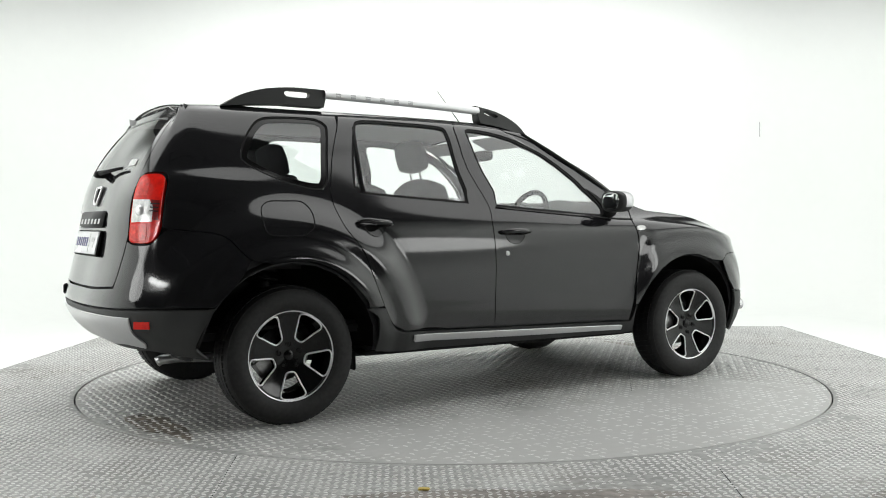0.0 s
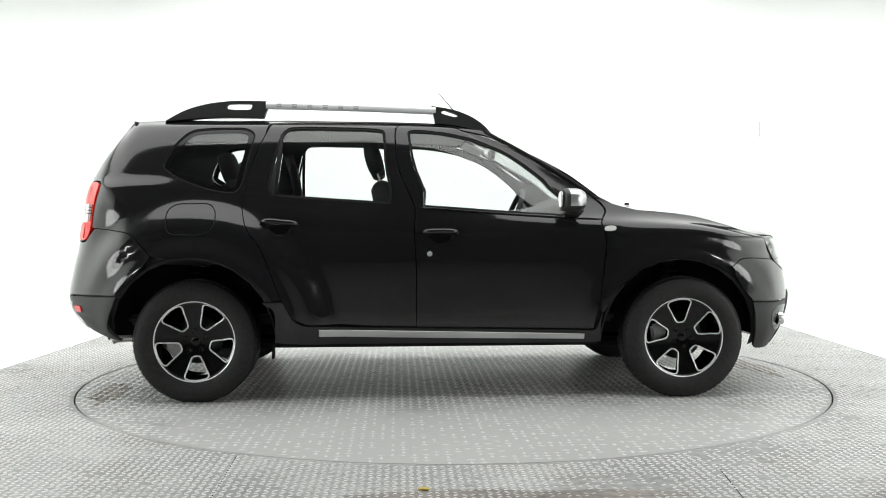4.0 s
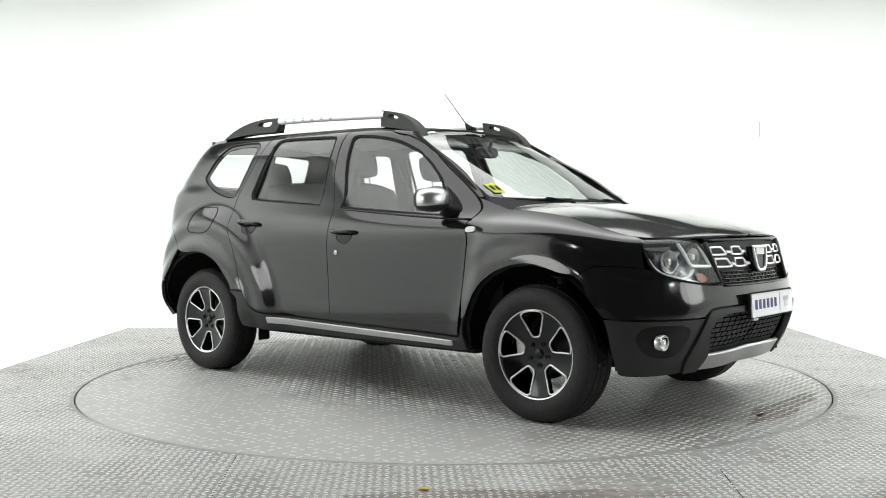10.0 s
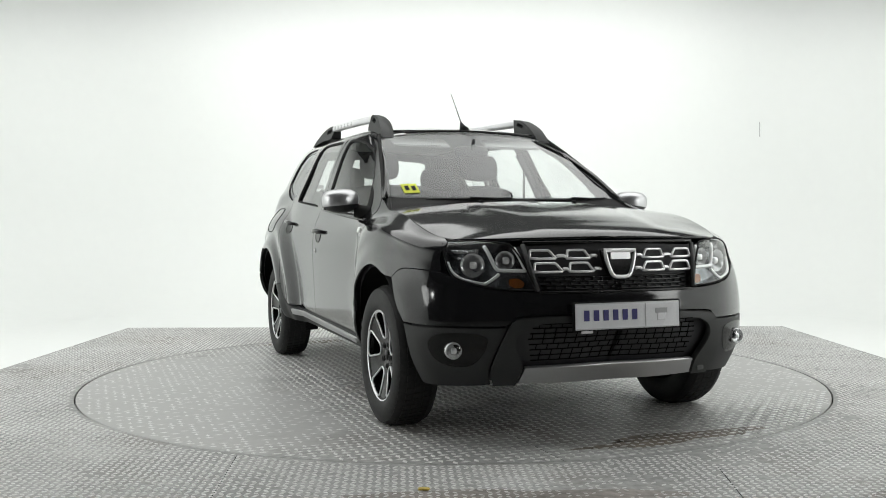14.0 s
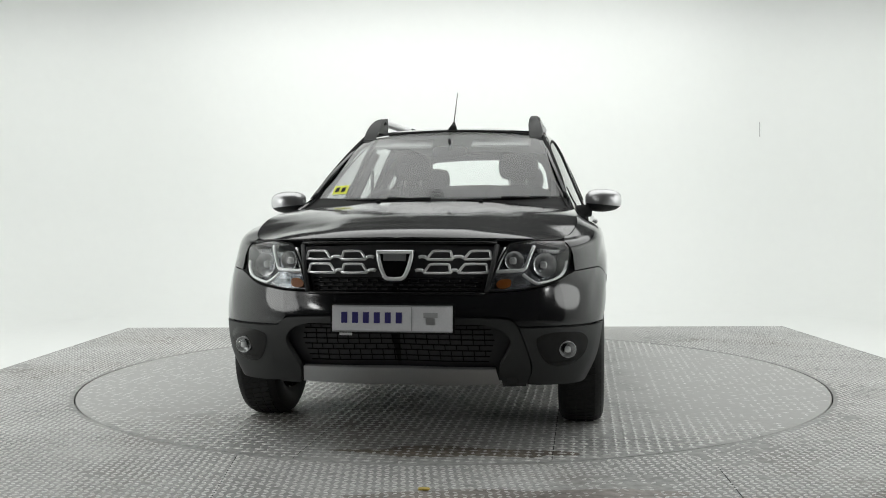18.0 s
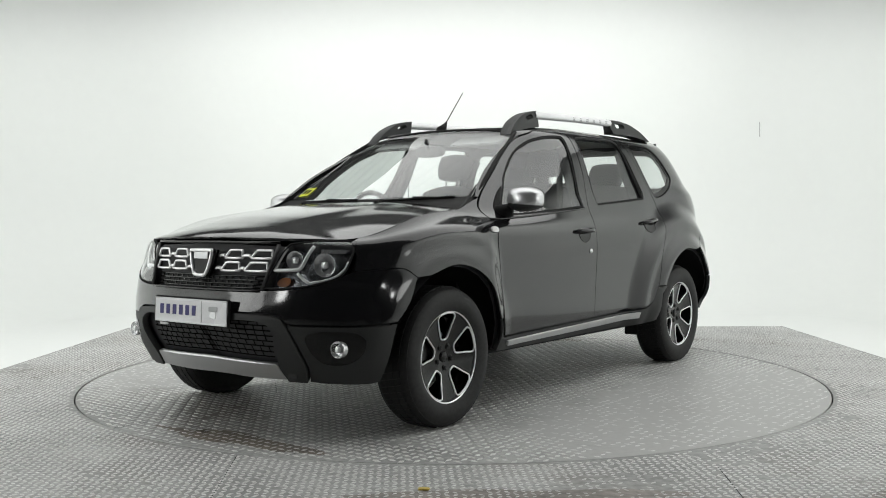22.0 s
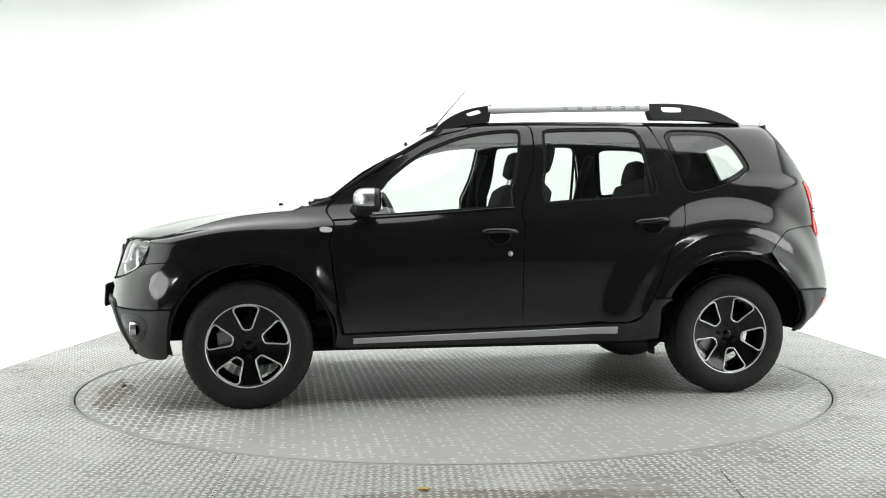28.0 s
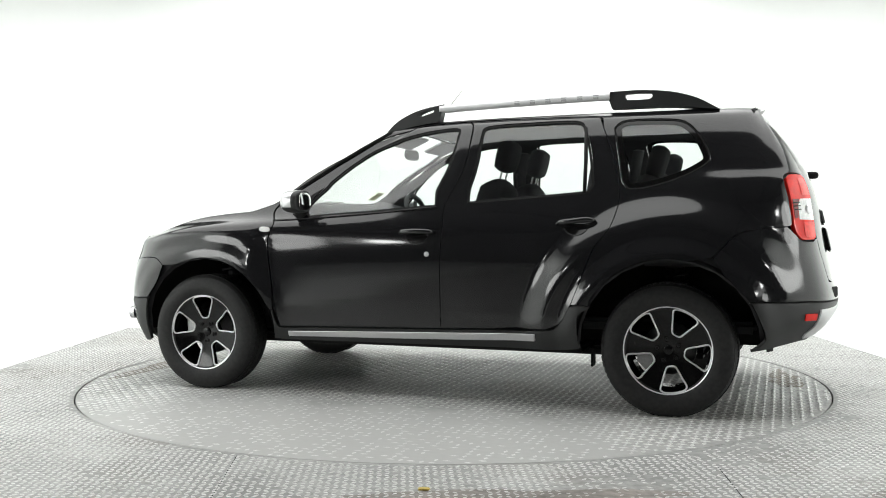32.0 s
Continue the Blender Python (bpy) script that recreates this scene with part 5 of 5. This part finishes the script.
pair("lamp_top", PINK, curve(tail([(.60, 1.175), (.64, 1.180), (.648, 1.16), (.655, 1.10), (.655, 1.10), (.590, 1.10), (.590, 1.10)])), parents=lamps, lift=.006, depth=.003, gap=0, grid=(.08, .08))
for z in (1.062, 1.045, 1.028):
    both("lamp_rib", tube_bm([tail_at(.680, z, .006), tail_at(.715, z - .002, .005)], .0034, 6), MATT_BLACK, parents=lamps)
DEEP_RED = grain(material("deep_red_lamp_plastic", (0.16, 0.004, 0.004), 0.10, 0, .5, 0.5), 60, 0.2)
pair("lamp_column", DEEP_RED, curve(tail([(.678, 1.080)] * 2 + [(.714, 1.076)] * 2 + [(.720, .985)] * 2 + [(.704, .985)] * 2)), parents=lamps, lift=.0065, depth=.003, gap=0, grid=(.06, .06), label="deep red outer column of the lamp")
bm = lathe([(0, .010), (.012, .009), (.022, .004), (.027, -.003)], 24, "x")
bmesh.ops.transform(bm, matrix=Matrix.Translation(tail_at(.632, 1.028, .008)) @ Matrix.Rotation(radians(155), 4, "Z"), verts=bm.verts[:])
both("lamp_dome", bm, CHROME, "bright domed reflector", lamps)
gx = tail_at(0.001, .87, 0).x
plate(gx - .012, .815, .930, -1, 13, "rear_plate", "white plate with plain navy bars")
one("gate_handle", block((.02, .52, .085), Matrix.Translation((tail_at(.001, .99, 0).x - .004, 0, .992)) @ Matrix.Rotation(radians(13), 4, "Y"), .008), PLASTIC, "dark grey handle bar with plain marks", tailgate)
for k in range(6):
    one("gate_mark", block((.004, .030, .026), Matrix.Translation((tail_at(.001, .985, 0).x - .016, .20 - .08 * k, .982)) @ Matrix.Rotation(radians(13), 4, "Y"), .001, 1), SILVER, "plain silver mark", tailgate, False)
ez = tail_at(.001, 1.115, 0).x
one("gate_emblem", tube_bm([(ez - .008 - .3 * (1.115 - z), y, z) for y, z in curve([(y * .75, 1.115 + (z - .79) * .75) for y, z in SHIELD], 4)], .008, 8, True), CHROME, "chrome shield outline", tailgate)
wx = tail_at(.001, 1.225, 0).x
one("rear_wiper", join_bm(blob((.040, .028, .020), Matrix.Translation((wx - .025, 0, 1.224))), tube_bm([(wx - .04, .01, 1.228), (wx - .036, -.12, 1.232), (wx - .012, -.38, 1.240)], [.014, .011, .007], 8)), MATT_BLACK, "black rear wiper", tailgate)
P, N, fs = sheet(curve(tail([(.36, 1.252)] * 2 + [(.45, 1.252)] * 2 + [(.455, 1.285)] * 2 + [(.365, 1.285)] * 2)), grid=(.1, .1), gap=0, depth=.001, lift=-.003)
attach("sticker", raw_mesh("sticker", *mirrored(P, N, fs), PAPER), tailgate, "small white sticker on the rear window")
skid_r = curve([mid_v(.535, 0.)] * 2 + tail([(.30, .537), (.665, .537), (.665, .537), (.648, .47), (.662, .415), (.640, .392), (.640, .392), (.5, .402), (.30, .388)]) + [mid_v(.385, 0.)] * 2)
whole("rear_skid_plate", SILVER, skid_r, lift=.008, depth=.02, gap=0, label="silver skid plate under the tail", parent=rear_cladding)
pair("rear_reflector", RED, curve(tail([(.685, .520), (.685, .520), (.748, .522), (.748, .522), (.738, .488), (.738, .488), (.668, .486), (.668, .486)])), parents=(rear_cladding, rear_cladding), lift=.006, depth=.008, gap=0, grid=(.06, .06), label="small red bumper reflector")
# the towing eye's shaded hollow is drawn by a shallow black block
one("tow_eye_patch", block((.01, .07, .055), Matrix.Translation(tail_at(.47, .612, .001)) @ Matrix.Rotation(radians(-25), 4, "Z"), .006), MATT_BLACK, "shallow black block drawing the shaded towing eye hollow", rear_bumper, False)
one("exhaust", tube_bm([(-1.2, -.45, .27), (-1.78, -.50, .315), (-1.86, -.50, .31), (-1.88, -.50, .30)], .024, 14), SILVER, "steel exhaust tail pipe")


# ---- under the skin: shell, wheel housings, floor ----
ARCHES = []
for ax, lo_, hi_, r in ((1.3165, 11, 18, .430), (-1.3465, 4, 9, .445)):
    pts = side([(ax + r * math.cos(a), .335 + r * math.sin(a)) for a in np.linspace(0, math.pi, 13)], lo_, hi_)
    ARCHES.append(pts)
fr, rr = ARCHES
rr_edge = [np.array((rr[-1][0], 0.05)), *rr[::-1], np.array((rr[0][0], 0.05))]
fr_edge = [np.array((fr[-1][0], 0.05)), *fr[::-1], np.array((fr[0][0], 0.05))]
shell_loop = c2((0, .05), (2, .05), (3.5, .05)) + rr_edge + c2((9, .05), (10, .05), (11, .05)) + fr_edge + c2((18.5, .05), (20, .05), (21, .05), (21, 5.7), (19, 5.7), (17, 5.6), (15, 5.7), (13, 5.9), (12.85, 6.6), (12.8, 8), (12.8, 9.9), (11, 9.9), (9, 9.9), (7, 9.9), (5, 9.9), (3.2, 9.9), (1.5, 9.9), (0, 9.9), (0, find(0, 1.505, (1, 2), 0, 1)[1]))
shell_loop = [*shell_loop, *tail(R_GLASS[::-1]), mid_v(1.238, 0.)]
dense = np.array(shell_loop)
whole("inner_shell", TRIM, dense, [push(f_win, -.004), push(r_win, -.004), push(q_win, -.004), push(head, -.02)], lift=-.034, depth=0, gap=0, grid=(.2, .3), label="dark inner lining of the body")
TRIM.use_backface_culling = False


def housing(ax, r, zc):
    """The black half-drum over a wheel."""
    bm = bmesh.new()
    n = 22
    rows = []
    for k in range(n + 1):
        a = math.pi * (1.0 - 1.0 * k / n)
        c, s = math.cos(a), math.sin(a)
        lip = side_at(ax + r * c, max(.30, zc + r * s), 0, 4, 18)
        rows.append([bm.verts.new((ax + (r + .0) * c, lip.y - .006, zc + r * s)), bm.verts.new((ax + (r + .03) * c, lip.y - .06, zc + (r + .03) * s)), bm.verts.new((ax + (r + .03) * c, .56, zc + (r + .03) * s)), bm.verts.new((ax + .3 * c, .54, zc + .3 * s)), bm.verts.new((ax, .54, zc))])
    for a, b in zip(rows, rows[1:]):
        for k in range(4):
            if k == 3:
                bm.faces.new((a[3], a[4], b[3]))
            else:
                bm.faces.new((a[k], a[k + 1], b[k + 1], b[k]))
    bmesh.ops.recalc_face_normals(bm, faces=bm.faces[:])
    return bm


both("wheel_housing", housing(1.3165, .438, .33), MATT_BLACK, "black plastic wheel-arch liner")
both("wheel_housing", housing(-1.3465, .453, .335), MATT_BLACK, "black plastic wheel-arch liner")
for ax in AXLES:
    both("suspension_strut", join_bm(tube_bm([(ax - .02, .60, .40), (ax - .03, .59, .78)], .028, 10), tube_bm([(ax - .02 + .055 * math.cos(k * .9), .60 + .055 * math.sin(k * .9), .50 + .0065 * k) for k in range(40)], .008, 5)), PLASTIC, "suspension strut with coil spring")
    one("axle", tube_bm([(ax, -.70, .31), (ax, .70, .31)], .035, 10), MATT_BLACK, "black axle beam")
one("underbody", join_bm(box(-1.50, 1.70, -.54, .54, .25, .30, .02), box(-.90, .90, -.78, .78, .285, .32, .015)), MATT_BLACK, "black underbody panel", None, False)
both("mud_flap", block((.010, .09, .10), Matrix.Translation((-.935, .70, .262)), .004), MATT_BLACK, "black rubber flap", None, False)

# ---- cabin ----
one("cabin_floor", box(-1.75, 1.0, -.66, .66, .40, .46, .02), TRIM, "dark cabin floor", None, False)


def dash():
    bm = bmesh.new()
    prof = [(1.02, .95), (1.00, 1.055), (.86, 1.095), (.70, 1.088), (.60, 1.06), (.555, 1.0), (.58, .90), (.64, .72), (.72, .55), (1.0, .5)]
    rows = []
    for k in range(17):
        y = -.66 + 1.32 * k / 16
        bump = .03 * math.exp(-((y + .36) / .13) ** 2)
        drop = .015 * (abs(y) / .66) ** 2
        rows.append([bm.verts.new((x - .02 * (abs(y) / .66) ** 2 * (x > .9), y, z - drop + (bump if .55 < x < .8 and z > 1 else 0))) for x, z in prof])
    for a, b in zip(rows, rows[1:]):
        for k in range(len(prof) - 1):
            bm.faces.new((a[k], a[k + 1], b[k + 1], b[k]))
    for r in (rows[0], rows[-1]):
        bm.faces.new(r)
    bmesh.ops.recalc_face_normals(bm, faces=bm.faces[:])
    return bm


dashboard = one("dashboard", dash(), TRIM, "dark grey moulded dashboard")
for y in (-.05, .06):
    one("air_vent", lathe([(0, .0), (.03, .0), (.036, .006), (.04, -.01)], 20, "x"), GLOSS_BLACK, "", dashboard).location = (.552, y, .985)
for y, w in ((.30, .10), (.45, .07)):
    one("paper", block((.05, w, .003), Matrix.Translation((.74, y, 1.098)) @ Matrix.Rotation(radians(4), 4, "Y"), 0), PAPER, "white paper on the dashboard", dashboard, False)
ring = [Vector((.0, .185 * math.cos(a), .185 * math.sin(a))) for a in np.linspace(0, 2 * math.pi, 40, endpoint=False)]
bm = join_bm(tube_bm(ring, .016, 10, True), blob((.035, .07, .06), Matrix.Identity(4)), tube_bm([(0, -.18, .0), (.0, .18, 0)], .014, 8), tube_bm([(0, 0, 0), (0, 0, -.18)], .014, 8))
bmesh.ops.transform(bm, matrix=Matrix.Translation((.44, -.36, .985)) @ Matrix.Rotation(radians(22), 4, "Y"), verts=bm.verts[:])
one("steering_wheel", bm, TRIM, "black steering wheel")
one("steering_column", tube_bm([(.46, -.36, .97), (.62, -.36, .92)], .045, 10), TRIM)


def cushion(size, m, puff=.55):
    bm = bmesh.new()
    bmesh.ops.create_cube(bm, size=1)
    bmesh.ops.subdivide_edges(bm, edges=bm.edges[:], cuts=6, use_grid_fill=True)
    for v in bm.verts:
        p = v.co * 2
        q = Vector((p.x * math.sqrt(1 - p.y**2 / 2 - p.z**2 / 2 + p.y**2 * p.z**2 / 3), p.y * math.sqrt(1 - p.x**2 / 2 - p.z**2 / 2 + p.x**2 * p.z**2 / 3), p.z * math.sqrt(1 - p.x**2 / 2 - p.y**2 / 2 + p.x**2 * p.y**2 / 3)))
        k = p.lerp(q, puff)
        v.co = Vector((k.x * size[0] / 2, k.y * size[1] / 2, k.z * size[2] / 2))
    bmesh.ops.transform(bm, matrix=m, verts=bm.verts[:])
    return bm


def seat(x, y, width, heads, base_z=.72, lean=14, height=.66, lift_head=.09):
    s = one("seat_cushion", cushion((.52, width, .16), Matrix.Translation((x, y, base_z)) @ Matrix.Rotation(radians(-6), 4, "Y")), FABRIC, "charcoal fabric car seat")
    back = Matrix.Translation((x - .25, y, base_z + .02)) @ Matrix.Rotation(radians(-lean), 4, "Y")
    b = one("backrest", cushion((.15, width, height), back @ Matrix.Translation((0, 0, height / 2 - .04)), .5), FABRIC, "", s)
    for hy in heads:
        one("headrest", cushion((.10, .27, .19), back @ Matrix.Translation((.0, hy, height + lift_head)), .6), FABRIC, "charcoal headrest on two steel posts", s)
        for dy in (-.055, .055):
            one("headrest_post", tube_bm([back @ Vector((0, hy + dy, height - .06)), back @ Vector((0, hy + dy, height + lift_head - .05))], .006, 6), CHROME, "", s)
    return s


for y in (-.36, .36):
    seat(.05, y, .50, (0,), .66, 15, .60)
seat(-.80, 0, 1.22, (-.36, .36), .70, 17, .60, .0)
liner_loop = c2((.01, .02), (.01, .02), (.5, .02), (.97, .02), (.97, .02), (.97, 1), (.97, 1), (.01, 1), (.01, 1))
whole("headlining", LINER, curve(liner_loop), surf=rsurf, normal=rnormal, grid=(.06, .12), lift=-.035, depth=0, gap=0, label="light grey headlining")
one("rear_view_mirror", blob((.018, .11, .035), Matrix.Translation((.36, 0, 1.40))), TRIM, "black interior mirror")
one("mirror_stalk", tube_bm([(.37, 0, 1.41), (.40, 0, 1.45), (.395, 0, 1.47)], .01, 8), TRIM)
both("sun_visor", block((.14, .36, .016), Matrix.Translation((.26, .30, 1.455)) @ Matrix.Rotation(radians(24), 4, "Y"), .006), LINER, "light grey sun visor", None, False)
for x0, x1 in (((-.20), (-.155)), ((-.97), (-.93))):
    pil = [side_at(x0 - .02, 1.46, -.055), side_at((x0 + x1) / 2, 1.3, -.055), side_at(x1, 1.08, -.055)]
    both("pillar_trim", tube_bm(pil, .045, 8, flat=.5), TRIM, "dark pillar lining")
both("boot_trim", block((.55, .05, .42), Matrix.Translation((-1.45, .66, .95)), .02), TRIM, "dark boot side lining", None, False)
belt_path = [(-.16, .60, 1.32), (-.17, .60, 1.0), (-.18, .61, .75)]
both("seat_belt", tube_bm(belt_path, .022, 6, flat=.12), MATT_BLACK, "black seat belt")


# ---- wheels ----
R_TYRE, R_RIM = .334, .218


def tyre_bm():
    prof = [(.205, -.085), (.226, -.096), (.240, -.104), (.268, -.108), (.295, -.105), (.312, -.098), (.324, -.088), (.331, -.070), (.334, -.045), (.3345, 0), (.334, .045), (.331, .070), (.324, .088), (.312, .098), (.295, .105), (.268, .108), (.240, .104), (.226, .096), (.205, .085)]
    return lathe(prof, 72, "y")


def tread_bm():
    """Blocks of the tread in five rings, and shoulder ribs."""
    bm = bmesh.new()
    for row, (y0, y1) in enumerate(((-.093, -.066), (-.060, -.026), (-.020, .020), (.026, .060), (.066, .093))):
        n = 64
        for k in range(n):
            a0 = 2 * math.pi * (k + .25 * row) / n
            da = 2 * math.pi / n * .80
            r0 = R_TYRE - .008
            r1 = R_TYRE + .0035 if row in (1, 2, 3) else R_TYRE - .001
            vs = []
            for r in (r0, r1):
                for y, sk in ((y0, -.012), (y1, .012)):
                    for a in (a0 + sk, a0 + da + sk):
                        rr = r if not (row in (0, 4) and abs(y) > .09) else r - .012
                        vs.append(bm.verts.new((rr * math.cos(a), y, rr * math.sin(a))))
            for f in ((4, 5, 7, 6), (0, 1, 5, 4), (2, 6, 7, 3), (0, 4, 6, 2), (1, 3, 7, 5)):
                bm.faces.new([vs[i] for i in f])
    bmesh.ops.recalc_face_normals(bm, faces=bm.faces[:])
    return bm


def rim_window(k, grow=0.0):
    """Outline of one of the five openings between the spokes."""
    a = 2 * math.pi * k / 5 + math.pi / 2
    pts = []
    r0, r1 = .086 - grow, .2085 + grow * .4
    for r, w in ((r0, .015), (r0, -.015), (r0 + .012, -.027), (.150, -.047 - grow), (r1 - .012, -.062 - grow), (r1, -.053), (r1 + .001, -.025), (r1 + .0015, 0), (r1 + .001, .025), (r1, .053), (r1 - .012, .062 + grow), (.150, .047 + grow), (r0 + .012, .027)):
        rr = math.sqrt(max(r * r - w * w, 1e-6)) if r > .15 else r
        pts.append((rr * math.cos(a) - w * math.sin(a), rr * math.sin(a) + w * math.cos(a)))
    return pts


def dish(q):
    q = np.asarray(q, float)
    r = np.hypot(q[..., 0], q[..., 1])
    y = .086 - .030 * (1 - np.clip(r / .215, 0, 1) ** 2.0) - .004 * np.clip((.06 - r) / .06, 0, 1)
    return np.stack([q[..., 0], y, q[..., 1]], -1)


def dish_normal(q, e=1e-3):
    q = np.asarray(q, float)
    n = np.cross(dish(q + (e, 0)) - dish(q - (e, 0)), dish(q + (0, e)) - dish(q - (0, e)))
    n /= np.linalg.norm(n, axis=-1)[..., None]
    return n * np.sign(n[..., 1:2])


GREY_STEEL = grain(material("grey_brake_steel", (0.32, 0.32, 0.32), 0.35, 0.9), 120, 0.15)
MACHINED = grain(material("machined_alloy", (0.80, 0.80, 0.81), 0.3, 0.6), 200, 0.05)
ring = [(.2145 * math.cos(a), .2145 * math.sin(a)) for a in np.linspace(0, 2 * math.pi, 64, endpoint=False)]
holes = [curve(rim_window(k), 3) for k in range(5)]
face_data = sheet(np.array(ring), holes, surf=dish, normal=dish_normal, grid=(.02, .02), gap=0, depth=.03)
face_mesh = raw_mesh("spokes", *face_data, GLOSS_BLACK)
tyre_mesh = mesh_of("tyre", tyre_bm(), RUBBER, True)
tread_mesh = mesh_of("tread", tread_bm(), RUBBER)
barrel_mesh = mesh_of("rim_barrel", lathe([(.212, .082), (.212, .070), (.196, .02), (.192, -.09), (.203, -.095)], 56, "y"), GLOSS_BLACK, True)
lip_mesh = mesh_of("rim_edge", lathe([(.2125, .086), (.2135, .0895), (.219, .0925), (.226, .0940), (.2295, .0915), (.2305, .085)], 72, "y"), MACHINED, True)
disc_mesh = mesh_of("brake_disc", lathe([(0, .0), (.07, .0), (.075, -.012), (.132, -.012), (.132, -.03), (0, -.03)], 40, "y"), GREY_STEEL, True)
nut_mesh = mesh_of("wheel_nut", lathe([(0, .010), (.007, .010), (.0085, .006), (.0085, 0)], 8, "y"), MATT_BLACK, False)
socket_mesh = mesh_of("nut_socket", lathe([(.0085, -.012), (.012, .002), (.015, .003), (.015, -.006)], 16, "y"), GLOSS_BLACK, True)
cap_mesh = mesh_of("hub_cap", lathe([(0, .008), (.018, .0085), (.024, .006), (.027, 0), (.027, -.01)], 28, "y"), GLOSS_BLACK, True)
line_meshes = [mesh_of("spoke_edge", tube_bm([Vector(dish(np.array(p))) + Vector((0, .0015, 0)) for p in curve(rim_window(k, .003), 3)], .0046, 6, True, 1.0), MACHINED, True) for k in range(5)]
caliper_mesh = mesh_of("brake_caliper", block((.09, .05, .13), Matrix.Translation((.115, -.0, .02)), .012), GREY_STEEL, False)


def wheel(x, y, spin):
    w = new("wheel")
    w.parent = car
    w["label"] = "alloy wheel with five black spokes and machined edges"
    left = y > 0
    w.location = (x + OX, y + OY, .3315)
    w.rotation_euler = (0, radians(spin), 0 if left else math.pi)

    def add(name, me, label="", at=(0, 0, 0)):
        o = new(name, me)
        o.parent = w
        o.location = at
        if label:
            o["label"] = label
        return o
    add("tyre", tyre_mesh, "black rubber tyre")
    add("tread", tread_mesh, "worn black tread blocks")
    add("spokes", face_mesh, "gloss black five-spoke rim")
    add("rim_barrel", barrel_mesh)
    add("rim_edge", lip_mesh, "machined silver rim edge")
    for k in range(5):
        add("spoke_edge", line_meshes[k], "machined silver outline")
        a = 2 * math.pi * (k + .5) / 5 + math.pi / 2
        q = dish(np.array((.056 * math.cos(a), .056 * math.sin(a))))
        add("wheel_nut", nut_mesh, "", tuple(q + (0, -.004, 0)))
        add("nut_socket", socket_mesh, "", tuple(q))
    add("hub_cap", cap_mesh, "", (0, .054, 0))
    add("brake_disc", disc_mesh, "grey steel brake disc", (0, -.005, 0))
    add("brake_caliper", caliper_mesh)
    return w


for x, y, spin in ((-1.3365, .782, 45), (1.3365, .785, 3), (-1.3365, -.782, 39), (1.3365, -.785, 7)):
    wheel(x, y, spin)


# ---- what moves: the turntable and the car on it, at one even pace ----
def motions():
    rows = [(0.5 * k, pose(0, 0, 0, 0, 0, -90.673 - 7.2251 * (0.5 * k - 17))) for k in range(65)]
    walk(turntable, rows)
    walk(car, rows)


motions()
